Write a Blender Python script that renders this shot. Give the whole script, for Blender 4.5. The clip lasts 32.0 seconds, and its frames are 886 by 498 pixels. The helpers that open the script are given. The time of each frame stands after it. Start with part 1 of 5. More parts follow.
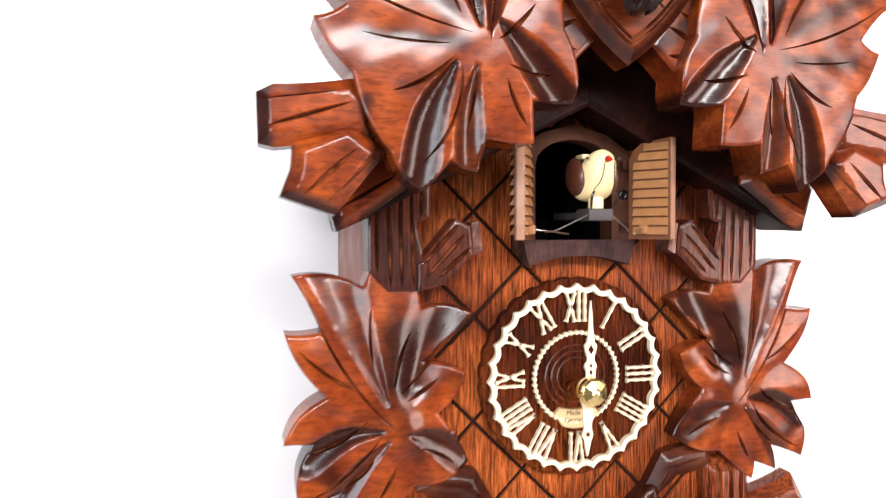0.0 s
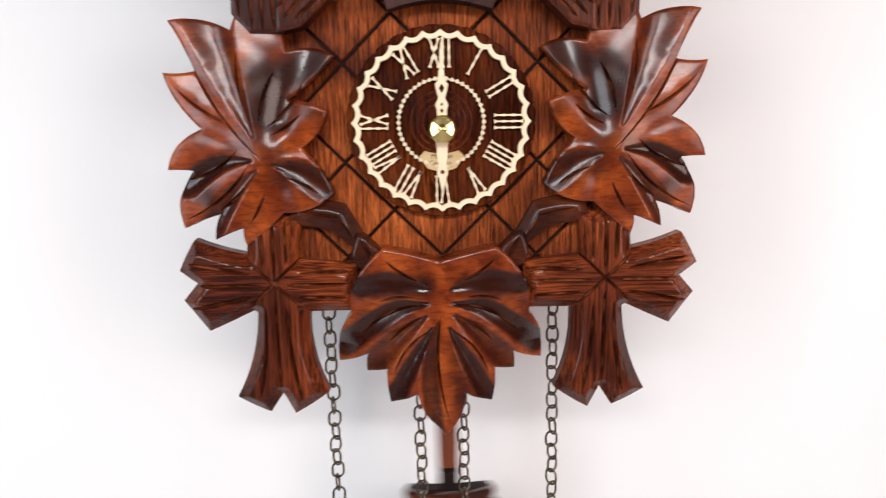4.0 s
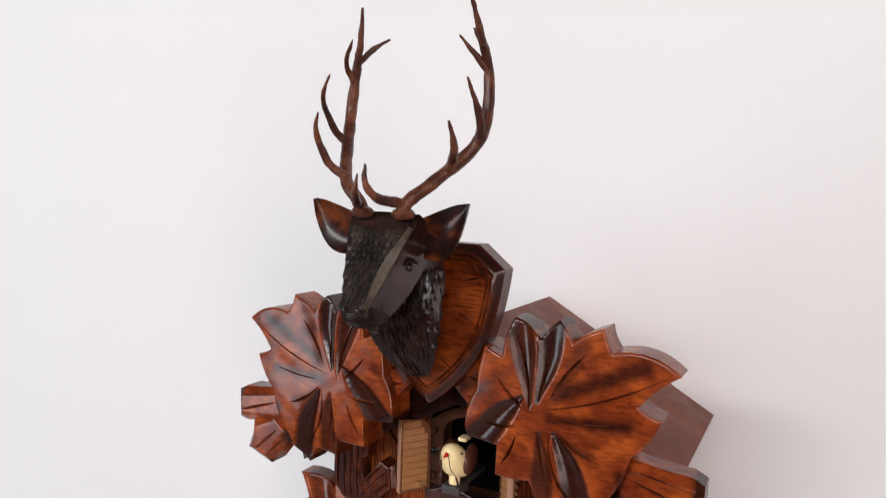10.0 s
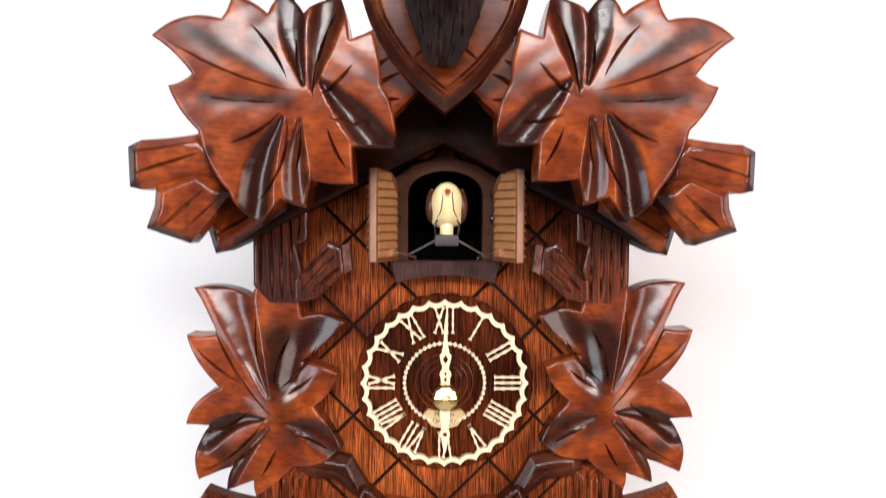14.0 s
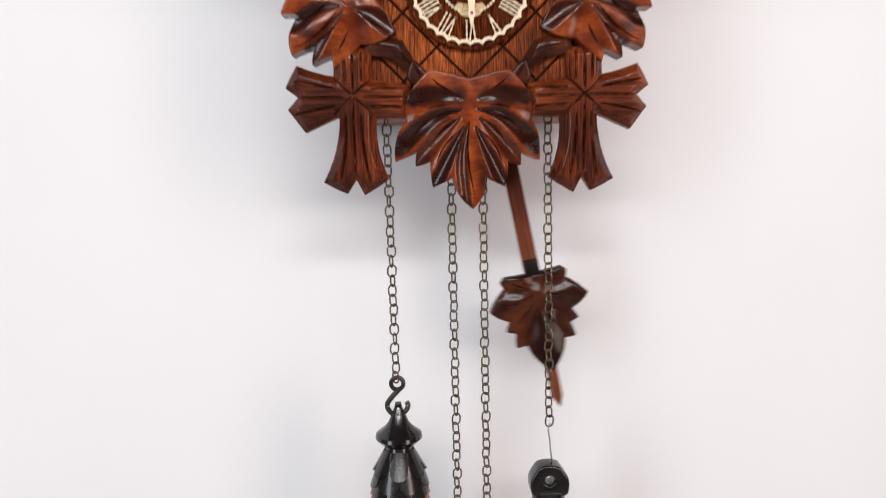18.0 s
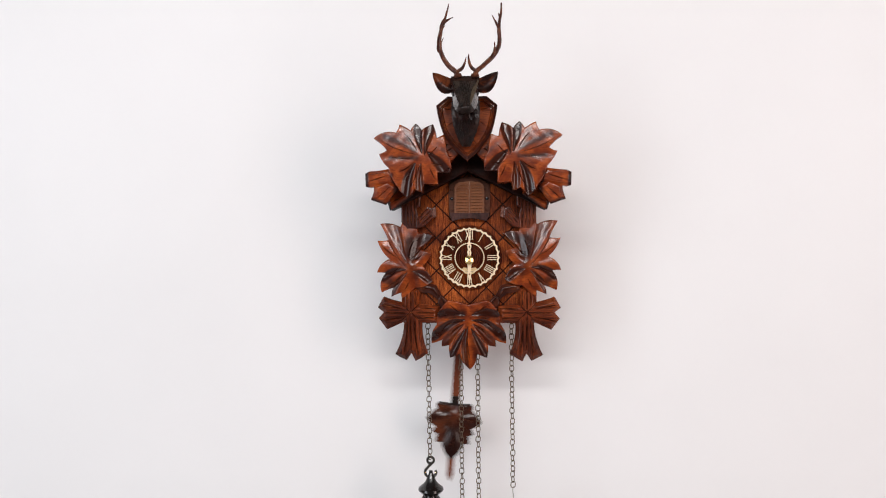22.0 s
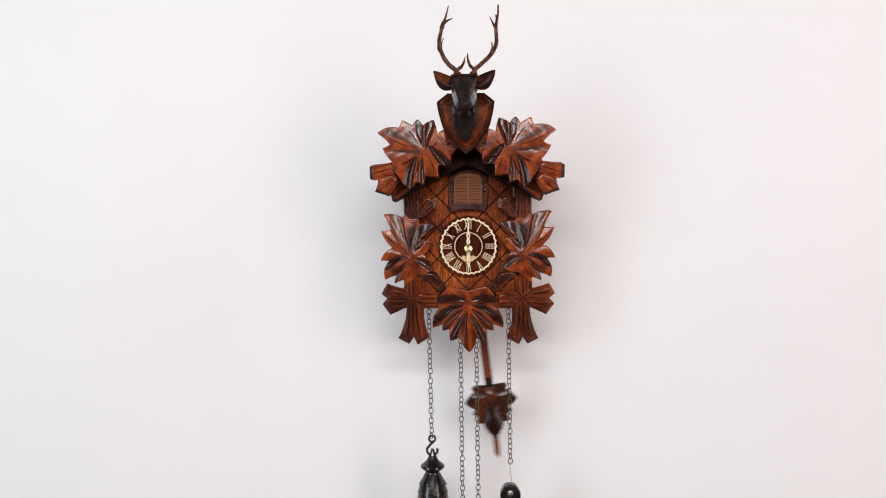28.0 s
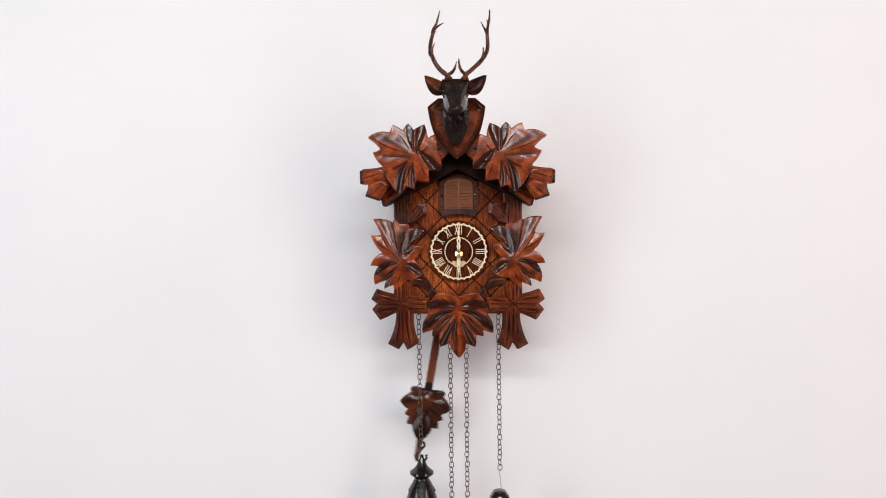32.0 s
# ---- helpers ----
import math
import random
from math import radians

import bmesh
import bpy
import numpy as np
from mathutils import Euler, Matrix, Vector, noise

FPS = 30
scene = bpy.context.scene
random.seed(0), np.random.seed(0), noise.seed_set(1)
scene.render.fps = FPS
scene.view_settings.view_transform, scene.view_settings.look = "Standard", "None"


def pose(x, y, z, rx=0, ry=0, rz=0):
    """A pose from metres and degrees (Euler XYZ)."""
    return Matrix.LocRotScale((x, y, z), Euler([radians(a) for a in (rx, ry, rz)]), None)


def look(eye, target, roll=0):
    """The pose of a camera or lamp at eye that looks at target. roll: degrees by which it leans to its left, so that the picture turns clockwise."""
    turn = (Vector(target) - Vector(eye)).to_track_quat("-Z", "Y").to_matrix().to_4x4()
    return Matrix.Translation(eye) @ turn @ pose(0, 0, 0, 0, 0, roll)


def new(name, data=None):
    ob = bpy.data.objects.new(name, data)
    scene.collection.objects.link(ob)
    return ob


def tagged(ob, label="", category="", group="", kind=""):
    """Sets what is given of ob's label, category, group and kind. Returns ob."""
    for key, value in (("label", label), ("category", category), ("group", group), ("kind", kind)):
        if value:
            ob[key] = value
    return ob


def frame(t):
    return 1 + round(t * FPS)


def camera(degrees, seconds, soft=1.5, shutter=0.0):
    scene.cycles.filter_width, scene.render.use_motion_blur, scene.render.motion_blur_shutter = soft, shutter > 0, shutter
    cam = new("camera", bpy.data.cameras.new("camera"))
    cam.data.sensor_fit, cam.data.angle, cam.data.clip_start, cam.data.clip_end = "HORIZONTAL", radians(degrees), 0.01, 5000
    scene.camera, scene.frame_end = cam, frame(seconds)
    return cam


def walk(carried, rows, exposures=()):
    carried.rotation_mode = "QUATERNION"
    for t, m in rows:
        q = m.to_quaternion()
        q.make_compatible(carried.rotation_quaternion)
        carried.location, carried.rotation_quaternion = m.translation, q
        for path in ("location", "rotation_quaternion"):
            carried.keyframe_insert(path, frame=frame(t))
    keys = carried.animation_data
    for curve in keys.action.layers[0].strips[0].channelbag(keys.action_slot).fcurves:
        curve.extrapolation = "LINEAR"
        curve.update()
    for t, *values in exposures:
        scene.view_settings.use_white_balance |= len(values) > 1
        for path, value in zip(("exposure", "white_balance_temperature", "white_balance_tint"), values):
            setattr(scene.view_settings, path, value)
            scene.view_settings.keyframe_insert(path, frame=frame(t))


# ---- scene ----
from mathutils.geometry import delaunay_2d_cdt

Z0 = 1.6                                   # height of the dial's centre above the floor
WALL = 0.107                               # face of the wall behind the clock
cam = camera(64.3, 32.0, soft=1.05, shutter=0.5)
PATH = [
    (0, -0.1126, -0.2333, 0.0539, -1.61, 0.07, -14.91),
    (0.5, -0.1390, -0.2513, 0.0512, -3.75, 0.68, -16.53),
    (1, -0.1575, -0.2649, 0.0435, -5.38, 0.94, -17.67),
    (1.5, -0.1708, -0.2720, 0.0299, -6.90, 0.91, -19.00),
    (2, -0.1783, -0.2789, 0.0123, -8.58, 0.61, -19.50),
    (2.5, -0.1599, -0.2878, 0.0021, -9.85, 0.56, -18.31),
    (3, -0.1139, -0.2928, -0.0018, -10.12, 0.81, -13.51),
    (3.5, -0.0563, -0.2850, -0.0018, -10.19, 0.80, -6.86),
    (4, -0.0062, -0.2722, -0.0025, -9.68, 0.80, -1.43),
    (4.5, 0.0482, -0.2629, 0.0050, -10.83, 0.79, 4.07),
    (6.5, 0.1748, -0.2509, 0.0589, -13.07, 0.41, 22.23),
    (7, 0.1800, -0.2485, 0.0850, -11.36, -0.37, 23.91),
    (7.5, 0.1827, -0.2495, 0.1096, -9.71, -0.94, 26.07),
    (8, 0.1805, -0.2525, 0.1337, -9.94, -1.28, 27.57),
    (8.5, 0.1783, -0.2628, 0.1517, -8.74, -1.68, 28.76),
    (9, 0.1703, -0.2758, 0.1690, -6.86, -2.13, 29.84),
    (9.5, 0.1577, -0.2859, 0.1830, -5.47, -1.96, 30.20),
    (10, 0.1389, -0.2938, 0.1941, -4.75, -1.83, 28.09),
    (10.5, 0.1101, -0.3004, 0.2012, -4.75, -2.04, 22.99),
    (11, 0.0712, -0.3066, 0.1996, -4.55, -1.90, 15.89),
    (11.5, 0.0335, -0.3145, 0.1870, -4.10, -1.71, 8.78),
    (12, 0.0064, -0.3124, 0.1712, -5.11, -1.81, 2.97),
    (12.5, -0.0057, -0.2991, 0.1463, -5.55, -0.94, 0.31),
    (13, -0.0082, -0.2888, 0.1185, -3.83, -0.44, -0.60),
    (13.5, -0.0105, -0.2851, 0.0946, -2.59, -0.31, -1.65),
    (14, -0.0082, -0.2834, 0.0679, -2.67, -0.35, -1.44),
    (14.5, -0.0077, -0.2801, 0.0389, -3.37, -0.41, -1.17),
    (15, -0.0093, -0.2817, 0.0030, -2.60, -0.31, -1.16),
    (15.5, -0.0137, -0.2856, -0.0160, -5.50, -0.50, -1.71),
    (17.5, -0.0407, -0.3482, -0.1242, -5.89, 0.63, -4.46),
    (18, -0.0321, -0.4020, -0.1019, -6.54, 0.88, -2.22),
    (18.5, -0.0305, -0.4615, -0.0734, -5.27, 0.49, -1.81),
    (19, -0.0077, -0.5183, -0.0419, -3.98, 0.51, 0.76),
    (19.5, 0.0115, -0.5720, -0.0207, -2.34, 0.38, 2.50),
    (20, 0.0228, -0.6250, -0.0030, -1.32, 0.42, 3.94),
    (20.5, 0.0166, -0.6752, 0.0029, -0.51, 0.41, 4.03),
    (21, 0.0120, -0.7202, 0.0003, 0.12, 0.30, 3.85),
    (21.5, 0.0112, -0.7600, 0.0015, 0.33, 0.16, 3.30),
    (22, 0.0135, -0.7914, 0.0030, 0.49, 0.17, 3.13),
    (22.5, 0.0159, -0.8173, -0.0009, 0.65, 0.33, 3.12),
    (23, 0.0175, -0.8349, -0.0048, 0.59, 0.41, 3.13),
    (23.5, 0.0176, -0.8331, -0.0057, 0.38, 0.34, 2.88),
    (24, 0.0167, -0.8368, -0.0074, 0.26, 0.41, 2.68),
    (25, 0.0094, -0.8371, -0.0104, 0.25, 0.18, 2.52),
    (25.5, 0.0058, -0.8366, -0.0117, 0.29, 0.20, 2.48),
    (27.5, 0.0065, -0.8352, -0.0073, 0.18, 0.53, 2.43),
    (28, 0.0064, -0.8345, -0.0061, 0.21, 0.42, 2.51),
    (29, 0.0082, -0.8327, -0.0055, 0.20, 0.25, 2.37),
    (30, 0.0077, -0.8310, -0.0056, 0.32, 0.22, 1.89),
    (31, 0.0068, -0.8306, -0.0050, 0.39, 0.18, 1.80),
    (32, 0.0024, -0.8318, -0.0053, 0.57, 0.22, 1.44),
]
EXPOSURES = [(0, 0.36), (1, 0.05), (2, -0.15), (4, -0.40), (7, -0.36), (8, -0.42), (9, -0.57), (10, -0.75), (11, -0.78), (12, -0.62), (13, -0.44), (14, -0.10), (15, 0.12), (15.5, 0.10), (17.5, -0.50), (18, -0.58), (20, -0.66), (23, -0.69), (32, -0.69)]
walk(cam, [(t, pose(x, y, z + Z0, 90 + p, r, w)) for t, x, y, z, p, r, w in PATH], EXPOSURES)

# ---- light ----
world = bpy.data.worlds.new("world")
scene.world = world
world.use_nodes = True
world.node_tree.nodes["Background"].inputs[0].default_value = (1.0, 0.98, 0.97, 1)
world.node_tree.nodes["Background"].inputs[1].default_value = 0.3


def softbox(name, x, y, z, wide, tall, watts, colour):
    data = bpy.data.lights.new(name, "AREA")
    data.shape, data.size, data.size_y, data.energy, data.color = "RECTANGLE", wide, tall, watts, colour
    ob = new(name, data)
    ob.matrix_world = look((x, y, z + Z0), (0, 0, Z0 + 0.03))
    return ob


softbox("studio_light_west", -1.62, -1.70, 0.15, 0.7, 1.7, 36, (0.86, 0.93, 1.0))
softbox("studio_light_east", 1.62, -1.70, 0.12, 0.7, 1.7, 35, (1.0, 0.82, 0.765))
softbox("studio_light_front", 0.0, -2.30, 1.12, 2.4, 0.3, 100, (1.0, 0.985, 0.98))


# ---- materials ----
def material(name):
    m = bpy.data.materials.new(name)
    m.use_nodes = True
    t = m.node_tree
    return m, t, t.nodes["Principled BSDF"]


def node(t, kind, **values):
    n = t.nodes.new(kind)
    for key, value in values.items():
        n.inputs[key.replace("_", " ")].default_value = value
    return n


def ramp(t, source, stops):
    n = t.nodes.new("ShaderNodeValToRGB")
    els = n.color_ramp.elements
    els[0].position, els[0].color = stops[0][0], (*stops[0][1], 1)
    els[1].position, els[1].color = stops[-1][0], (*stops[-1][1], 1)
    for p, c in stops[1:-1]:
        els.new(p).color = (*c, 1)
    t.links.new(source, n.inputs[0])
    return n.outputs[0]


def mix(t, kind, factor, a, b):
    n = t.nodes.new("ShaderNodeMix")
    n.data_type, n.blend_type = "RGBA", kind
    for socket, value in ((n.inputs[0], factor), (n.inputs[6], a), (n.inputs[7], b)):
        if isinstance(value, (int, float)):
            socket.default_value = value
        elif isinstance(value, tuple):
            socket.default_value = (*value, 1)
        else:
            t.links.new(value, socket)
    return n.outputs[2]


def coords(t, scale=(1, 1, 1), turn=(0, 0, 0)):
    c = t.nodes.new("ShaderNodeTexCoord")
    m = t.nodes.new("ShaderNodeMapping")
    m.inputs["Scale"].default_value = scale
    m.inputs["Rotation"].default_value = turn
    t.links.new(c.outputs["Object"], m.inputs[0])
    return m.outputs[0]


def noise_of(t, vector, scale, detail=4, rough=0.55, distort=0.0):
    n = node(t, "ShaderNodeTexNoise", Scale=scale, Detail=detail, Roughness=rough, Distortion=distort)
    t.links.new(vector, n.inputs["Vector"])
    return n.outputs[0]


def bump(t, b, height, strength, distance=0.0005):
    n = node(t, "ShaderNodeBump", Strength=strength, Distance=distance)
    t.links.new(height, n.inputs["Height"])
    t.links.new(n.outputs[0], b.inputs["Normal"])


def wood(name, dark, mid, light, streak=(90, 90, 9), rough=0.5, coat=0.5, patch=16, grain=0.55, relief=0.25, turn=(0, 0, 0), worn=0.0, gloss=0.17, spec=0.15, sprayed=None, contrast=1.0):
    """Stained, lacquered wood: blotches of stain, long grain streaks, fine pores, worn sheen; sprayed: the colour of its dark stain patches."""
    m, t, b = material(name)
    v = coords(t, streak, turn)
    w = coords(t)
    blotch = noise_of(t, w, patch, 3, 0.5, 0.4)
    base = ramp(t, blotch, [(0.36, dark), (0.5, mid), (0.64, light)])
    g = noise_of(t, v, 6, 5, 0.62, 0.6)
    lines = ramp(t, g, [(0.40, (0.30, 0.24, 0.22)), (0.5, (0.80, 0.76, 0.74)), (0.64, (1.2, 1.15, 1.1))] if grain >= 1 else [(0.38, (0.25, 0.2, 0.18)), (0.52, (0.85, 0.82, 0.8)), (0.7, (1.15, 1.1, 1.05))])
    col = mix(t, "MULTIPLY", grain, base, lines)
    if contrast > 1:                        # open pores: short dark dashes along the grain
        pores = noise_of(t, coords(t, tuple(k * 2.2 for k in streak), turn), 8, 3, 0.6)
        col = mix(t, "MULTIPLY", min(1.0, contrast - 1), col, ramp(t, pores, [(0.42, (0.22, 0.17, 0.15)), (0.50, (1.0, 1.0, 1.0)), (0.62, (1.55, 1.45, 1.3))]))
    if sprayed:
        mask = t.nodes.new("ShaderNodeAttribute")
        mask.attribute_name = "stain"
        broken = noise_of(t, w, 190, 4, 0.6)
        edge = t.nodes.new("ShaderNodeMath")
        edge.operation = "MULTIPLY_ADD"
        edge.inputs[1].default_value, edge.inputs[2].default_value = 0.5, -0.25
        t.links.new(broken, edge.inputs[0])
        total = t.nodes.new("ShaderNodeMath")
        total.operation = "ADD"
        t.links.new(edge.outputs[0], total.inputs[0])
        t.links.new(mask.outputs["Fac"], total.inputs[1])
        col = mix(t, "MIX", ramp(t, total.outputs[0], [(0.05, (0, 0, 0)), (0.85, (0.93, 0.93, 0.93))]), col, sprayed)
    if worn:                                # lacquer rubbed thin along sharp edges
        g2 = t.nodes.new("ShaderNodeNewGeometry")
        rub = ramp(t, g2.outputs["Pointiness"], [(0.545, (0, 0, 0)), (0.63, (worn, worn, worn))])
        col = mix(t, "MIX", rub, col, tuple(min(1.0, c * 1.5 + 0.02) for c in light))
    t.links.new(col, b.inputs["Base Color"])
    r = noise_of(t, w, 60, 4)
    t.links.new(ramp(t, r, [(0.3, (rough * 0.7,) * 3), (0.7, (rough * 1.5,) * 3)]), b.inputs["Roughness"])
    b.inputs["Coat Weight"].default_value = coat
    b.inputs["Coat Roughness"].default_value = gloss
    b.inputs["Specular IOR Level"].default_value = spec
    bump(t, b, g, relief, 0.0004)
    n = node(t, "ShaderNodeBump", Strength=relief * 0.35, Distance=0.0004)
    t.links.new(g, n.inputs["Height"])
    t.links.new(n.outputs[0], b.inputs["Coat Normal"])
    return m


def plain(name, colour, rough=0.5, metal=0.0, vary=0.15, scale=120, relief=0.1, coat=0.0, spec=0.5):
    m, t, b = material(name)
    b.inputs["Specular IOR Level"].default_value = spec
    w = coords(t)
    n = noise_of(t, w, scale, 5)
    lo, hi = tuple(c * (1 - vary) for c in colour), tuple(min(1, c * (1 + vary)) for c in colour)
    t.links.new(ramp(t, n, [(0.3, lo), (0.7, hi)]), b.inputs["Base Color"])
    k = noise_of(t, w, scale * 0.3, 3)
    t.links.new(ramp(t, k, [(0.3, (rough * 0.75,) * 3), (0.7, (min(1, rough * 1.3),) * 3)]), b.inputs["Roughness"])
    b.inputs["Metallic"].default_value = metal
    b.inputs["Coat Weight"].default_value = coat
    if relief:
        bump(t, b, n, relief, 0.0003)
    return m


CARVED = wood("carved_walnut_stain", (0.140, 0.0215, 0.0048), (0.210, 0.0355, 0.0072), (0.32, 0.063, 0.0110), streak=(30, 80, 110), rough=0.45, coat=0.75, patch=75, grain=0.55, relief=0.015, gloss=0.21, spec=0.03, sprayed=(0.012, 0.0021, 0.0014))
STEM = wood("fluted_branch_wood", (0.065, 0.0125, 0.0050), (0.150, 0.0295, 0.0085), (0.27, 0.060, 0.015), streak=(120, 120, 4), coat=0.45, grain=1.0, relief=0.4, contrast=1.6, spec=0.08)
STEMCROSS = wood("fluted_branch_wood_across", (0.065, 0.0125, 0.0050), (0.150, 0.0295, 0.0085), (0.27, 0.060, 0.015), streak=(4, 120, 120), coat=0.45, grain=1.0, relief=0.4, contrast=1.6, spec=0.08)
TWIGWOOD = wood("fluted_twig_wood", (0.035, 0.0066, 0.0036), (0.105, 0.0205, 0.0072), (0.22, 0.050, 0.0130), streak=(160, 160, 8), coat=0.45, grain=1.0, relief=0.5, contrast=1.6)
RAWEND = wood("stained_end_grain", (0.070, 0.024, 0.016), (0.135, 0.055, 0.040), (0.23, 0.105, 0.078), streak=(200, 200, 200), coat=0.4, patch=200, grain=0.4)
# darker mottled tone for the inside of the V cuts
CUT = wood("mottled_cut_wood", (0.020, 0.0050, 0.0028), (0.070, 0.0160, 0.0060), (0.26, 0.085, 0.035), rough=0.4, coat=0.7, patch=120, relief=0.2, gloss=0.17)
ROD = wood("pendulum_rod_wood", (0.14, 0.034, 0.016), (0.19, 0.050, 0.022), (0.25, 0.07, 0.03), streak=(160, 160, 6), coat=0.1)
PANEL = wood("oak_panel_wood", (0.108, 0.0215, 0.0054), (0.222, 0.0505, 0.0114), (0.36, 0.092, 0.0205), streak=(200, 200, 7), rough=0.5, coat=0.10, patch=26, grain=1.0, relief=0.6, spec=0.08, contrast=1.75)
DIALWOOD = wood("dial_disc_wood", (0.034, 0.0068, 0.0024), (0.072, 0.0150, 0.0046), (0.135, 0.032, 0.008), streak=(170, 170, 10), rough=0.75, coat=0.0, grain=1.0, turn=(0, 0.85, 0), spec=0.05, contrast=1.5)
SIDEWOOD = wood("case_side_wood", (0.15, 0.038, 0.021), (0.21, 0.057, 0.031), (0.27, 0.077, 0.043), streak=(60, 60, 4), rough=0.42, coat=0.2, patch=9, grain=0.35, relief=0.15)
DARK = wood("dark_stained_wood", (0.005, 0.003, 0.0025), (0.011, 0.006, 0.005), (0.022, 0.011, 0.008), rough=0.5, coat=0.12, patch=60, relief=0.6, worn=0.12, spec=0.1)
# near-black: the roof's shade on the gable is put into this colour
SHADOWWOOD = wood("shadow_black_gable", (0.003, 0.0015, 0.0012), (0.006, 0.0022, 0.0018), (0.010, 0.0035, 0.0028), rough=0.8, coat=0.0, spec=0.04)
HORN = wood("antler_brown", (0.042, 0.0105, 0.0065), (0.085, 0.0235, 0.0125), (0.17, 0.058, 0.028), streak=(200, 200, 60), rough=0.4, coat=0.3, patch=110, relief=0.7)
HEADSIDE = wood("stag_cheek_wood", (0.014, 0.0055, 0.004), (0.024, 0.009, 0.0065), (0.040, 0.015, 0.010), rough=0.4, coat=1.0, patch=50, relief=0.12, gloss=0.24, spec=0.1)
WORNGOLD = plain("rubbed_gold_edge", (0.046, 0.029, 0.014), 0.6, 0.0, 0.5, 500, 0.5)
GROOVE = plain("dark_groove", (0.018, 0.007, 0.0045), 0.8, spec=0.1)
IVORY = plain("ivory_plastic", (0.76, 0.61, 0.42), 0.45, vary=0.05)
PLATE = plain("dial_plate", (0.62, 0.44, 0.22), 0.4, vary=0.08)
INK = plain("brown_ink", (0.05, 0.025, 0.015), 0.6)
BRASS = plain("polished_brass", (0.92, 0.70, 0.30), 0.17, 1.0, 0.05, 60, 0.02)
# darker than DOORIN: roof shade and slat gaps are put into the colour
DOORM = plain("shaded_shutter_plastic", (0.165, 0.060, 0.027), 0.5, vary=0.12, scale=300, spec=0.25)
DOORIN = plain("ochre_shutter_plastic", (0.34, 0.15, 0.056), 0.5, vary=0.12, scale=300)
FRAMEM = plain("dark_brown_plastic", (0.070, 0.026, 0.015), 0.6, vary=0.2, scale=300, relief=0.3, spec=0.1)
LEDGE = wood("ledge_wood", (0.03, 0.014, 0.013), (0.05, 0.022, 0.02), (0.075, 0.033, 0.028), streak=(300, 300, 30), rough=0.6, coat=0, patch=90, relief=0.8)
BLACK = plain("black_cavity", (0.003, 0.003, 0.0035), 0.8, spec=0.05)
BIRD = plain("cream_bird_paint", (0.86, 0.68, 0.36), 0.35, vary=0.06, coat=0.3)
WING = plain("brown_wing_paint", (0.075, 0.022, 0.012), 0.4, vary=0.2)
RED = plain("red_beak_paint", (0.55, 0.025, 0.015), 0.35)
STEEL = plain("steel_wire", (0.5, 0.48, 0.45), 0.3, 1.0)
CHIP = wood("forehead_chip_stain", (0.008, 0.0058, 0.0050), (0.016, 0.0112, 0.0090), (0.034, 0.024, 0.018), rough=0.5, coat=0.3, patch=160, relief=0.4, gloss=0.3, spec=0.1)
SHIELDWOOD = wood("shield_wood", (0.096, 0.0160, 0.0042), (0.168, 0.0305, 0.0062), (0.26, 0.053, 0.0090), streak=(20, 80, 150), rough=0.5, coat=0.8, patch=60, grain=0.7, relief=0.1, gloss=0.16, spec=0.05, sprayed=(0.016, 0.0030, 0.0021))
FURWOOD = wood("shaggy_neck_stain", (0.009, 0.0036, 0.0030), (0.017, 0.0062, 0.0048), (0.034, 0.0120, 0.0084), streak=(160, 160, 20), rough=0.45, coat=0.5, patch=60, relief=0.4, gloss=0.25, spec=0.1)
# a brown trim board darkened to carry the shade under the roof
TRIM = wood("shaded_gable_trim", (0.006, 0.0018, 0.0014), (0.014, 0.0034, 0.0020), (0.030, 0.0068, 0.0030), streak=(60, 90, 60), rough=0.6, coat=0.15, patch=40, grain=0.7, gloss=0.3, spec=0.05)
GREY = plain("grey_plastic", (0.045, 0.036, 0.036), 0.5)
CHAIN = plain("antique_brass_chain", (0.16, 0.12, 0.085), 0.34, 1.0, 0.4, 260, 0.1)
HOOKM = plain("black_hook_steel", (0.045, 0.038, 0.034), 0.35, 0.7, 0.3, 200)
IRON = plain("black_cast_iron", (0.0085, 0.0065, 0.0060), 0.24, 0.0, 0.4, 160, 0.3, 0.35, 0.4)
COPPER = plain("coppery_rubbed_iron", (0.36, 0.15, 0.095), 0.4, 0.6, 0.5, 300, 0.3)
# darker than CARVED: the case's shade on the bob is put into it
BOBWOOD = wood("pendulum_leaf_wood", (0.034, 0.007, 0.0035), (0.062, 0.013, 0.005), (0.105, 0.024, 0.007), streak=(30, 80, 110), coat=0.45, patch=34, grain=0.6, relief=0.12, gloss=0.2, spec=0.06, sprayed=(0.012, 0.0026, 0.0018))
EARWOOD = wood("stag_ear_wood", (0.010, 0.0030, 0.0022), (0.024, 0.0060, 0.0034), (0.13, 0.030, 0.008), streak=(60, 80, 60), coat=0.5, patch=95, grain=0.6, relief=0.2, gloss=0.2, spec=0.06)
# same brown plastic, paled: the light on the edge is in the colour
DOOREDGE = plain("lit_shutter_edge", (0.33, 0.17, 0.105), 0.5, vary=0.1, scale=300)
PAINT = plain("white_wall_paint", (0.77, 0.757, 0.765), 0.85, vary=0.012, scale=5, relief=0.02)
# for the unseen walls and ceiling: dark, so the lacquer reflects little
GREYPAINT = plain("grey_wall_paint", (0.045, 0.045, 0.046), 0.9, vary=0.05, scale=5, relief=0.02)
# for the unseen floor: pale, so its bounce softens shadows below the clock
FLOORM = plain("grey_floor", (0.45, 0.445, 0.44), 0.5, vary=0.15, scale=4)


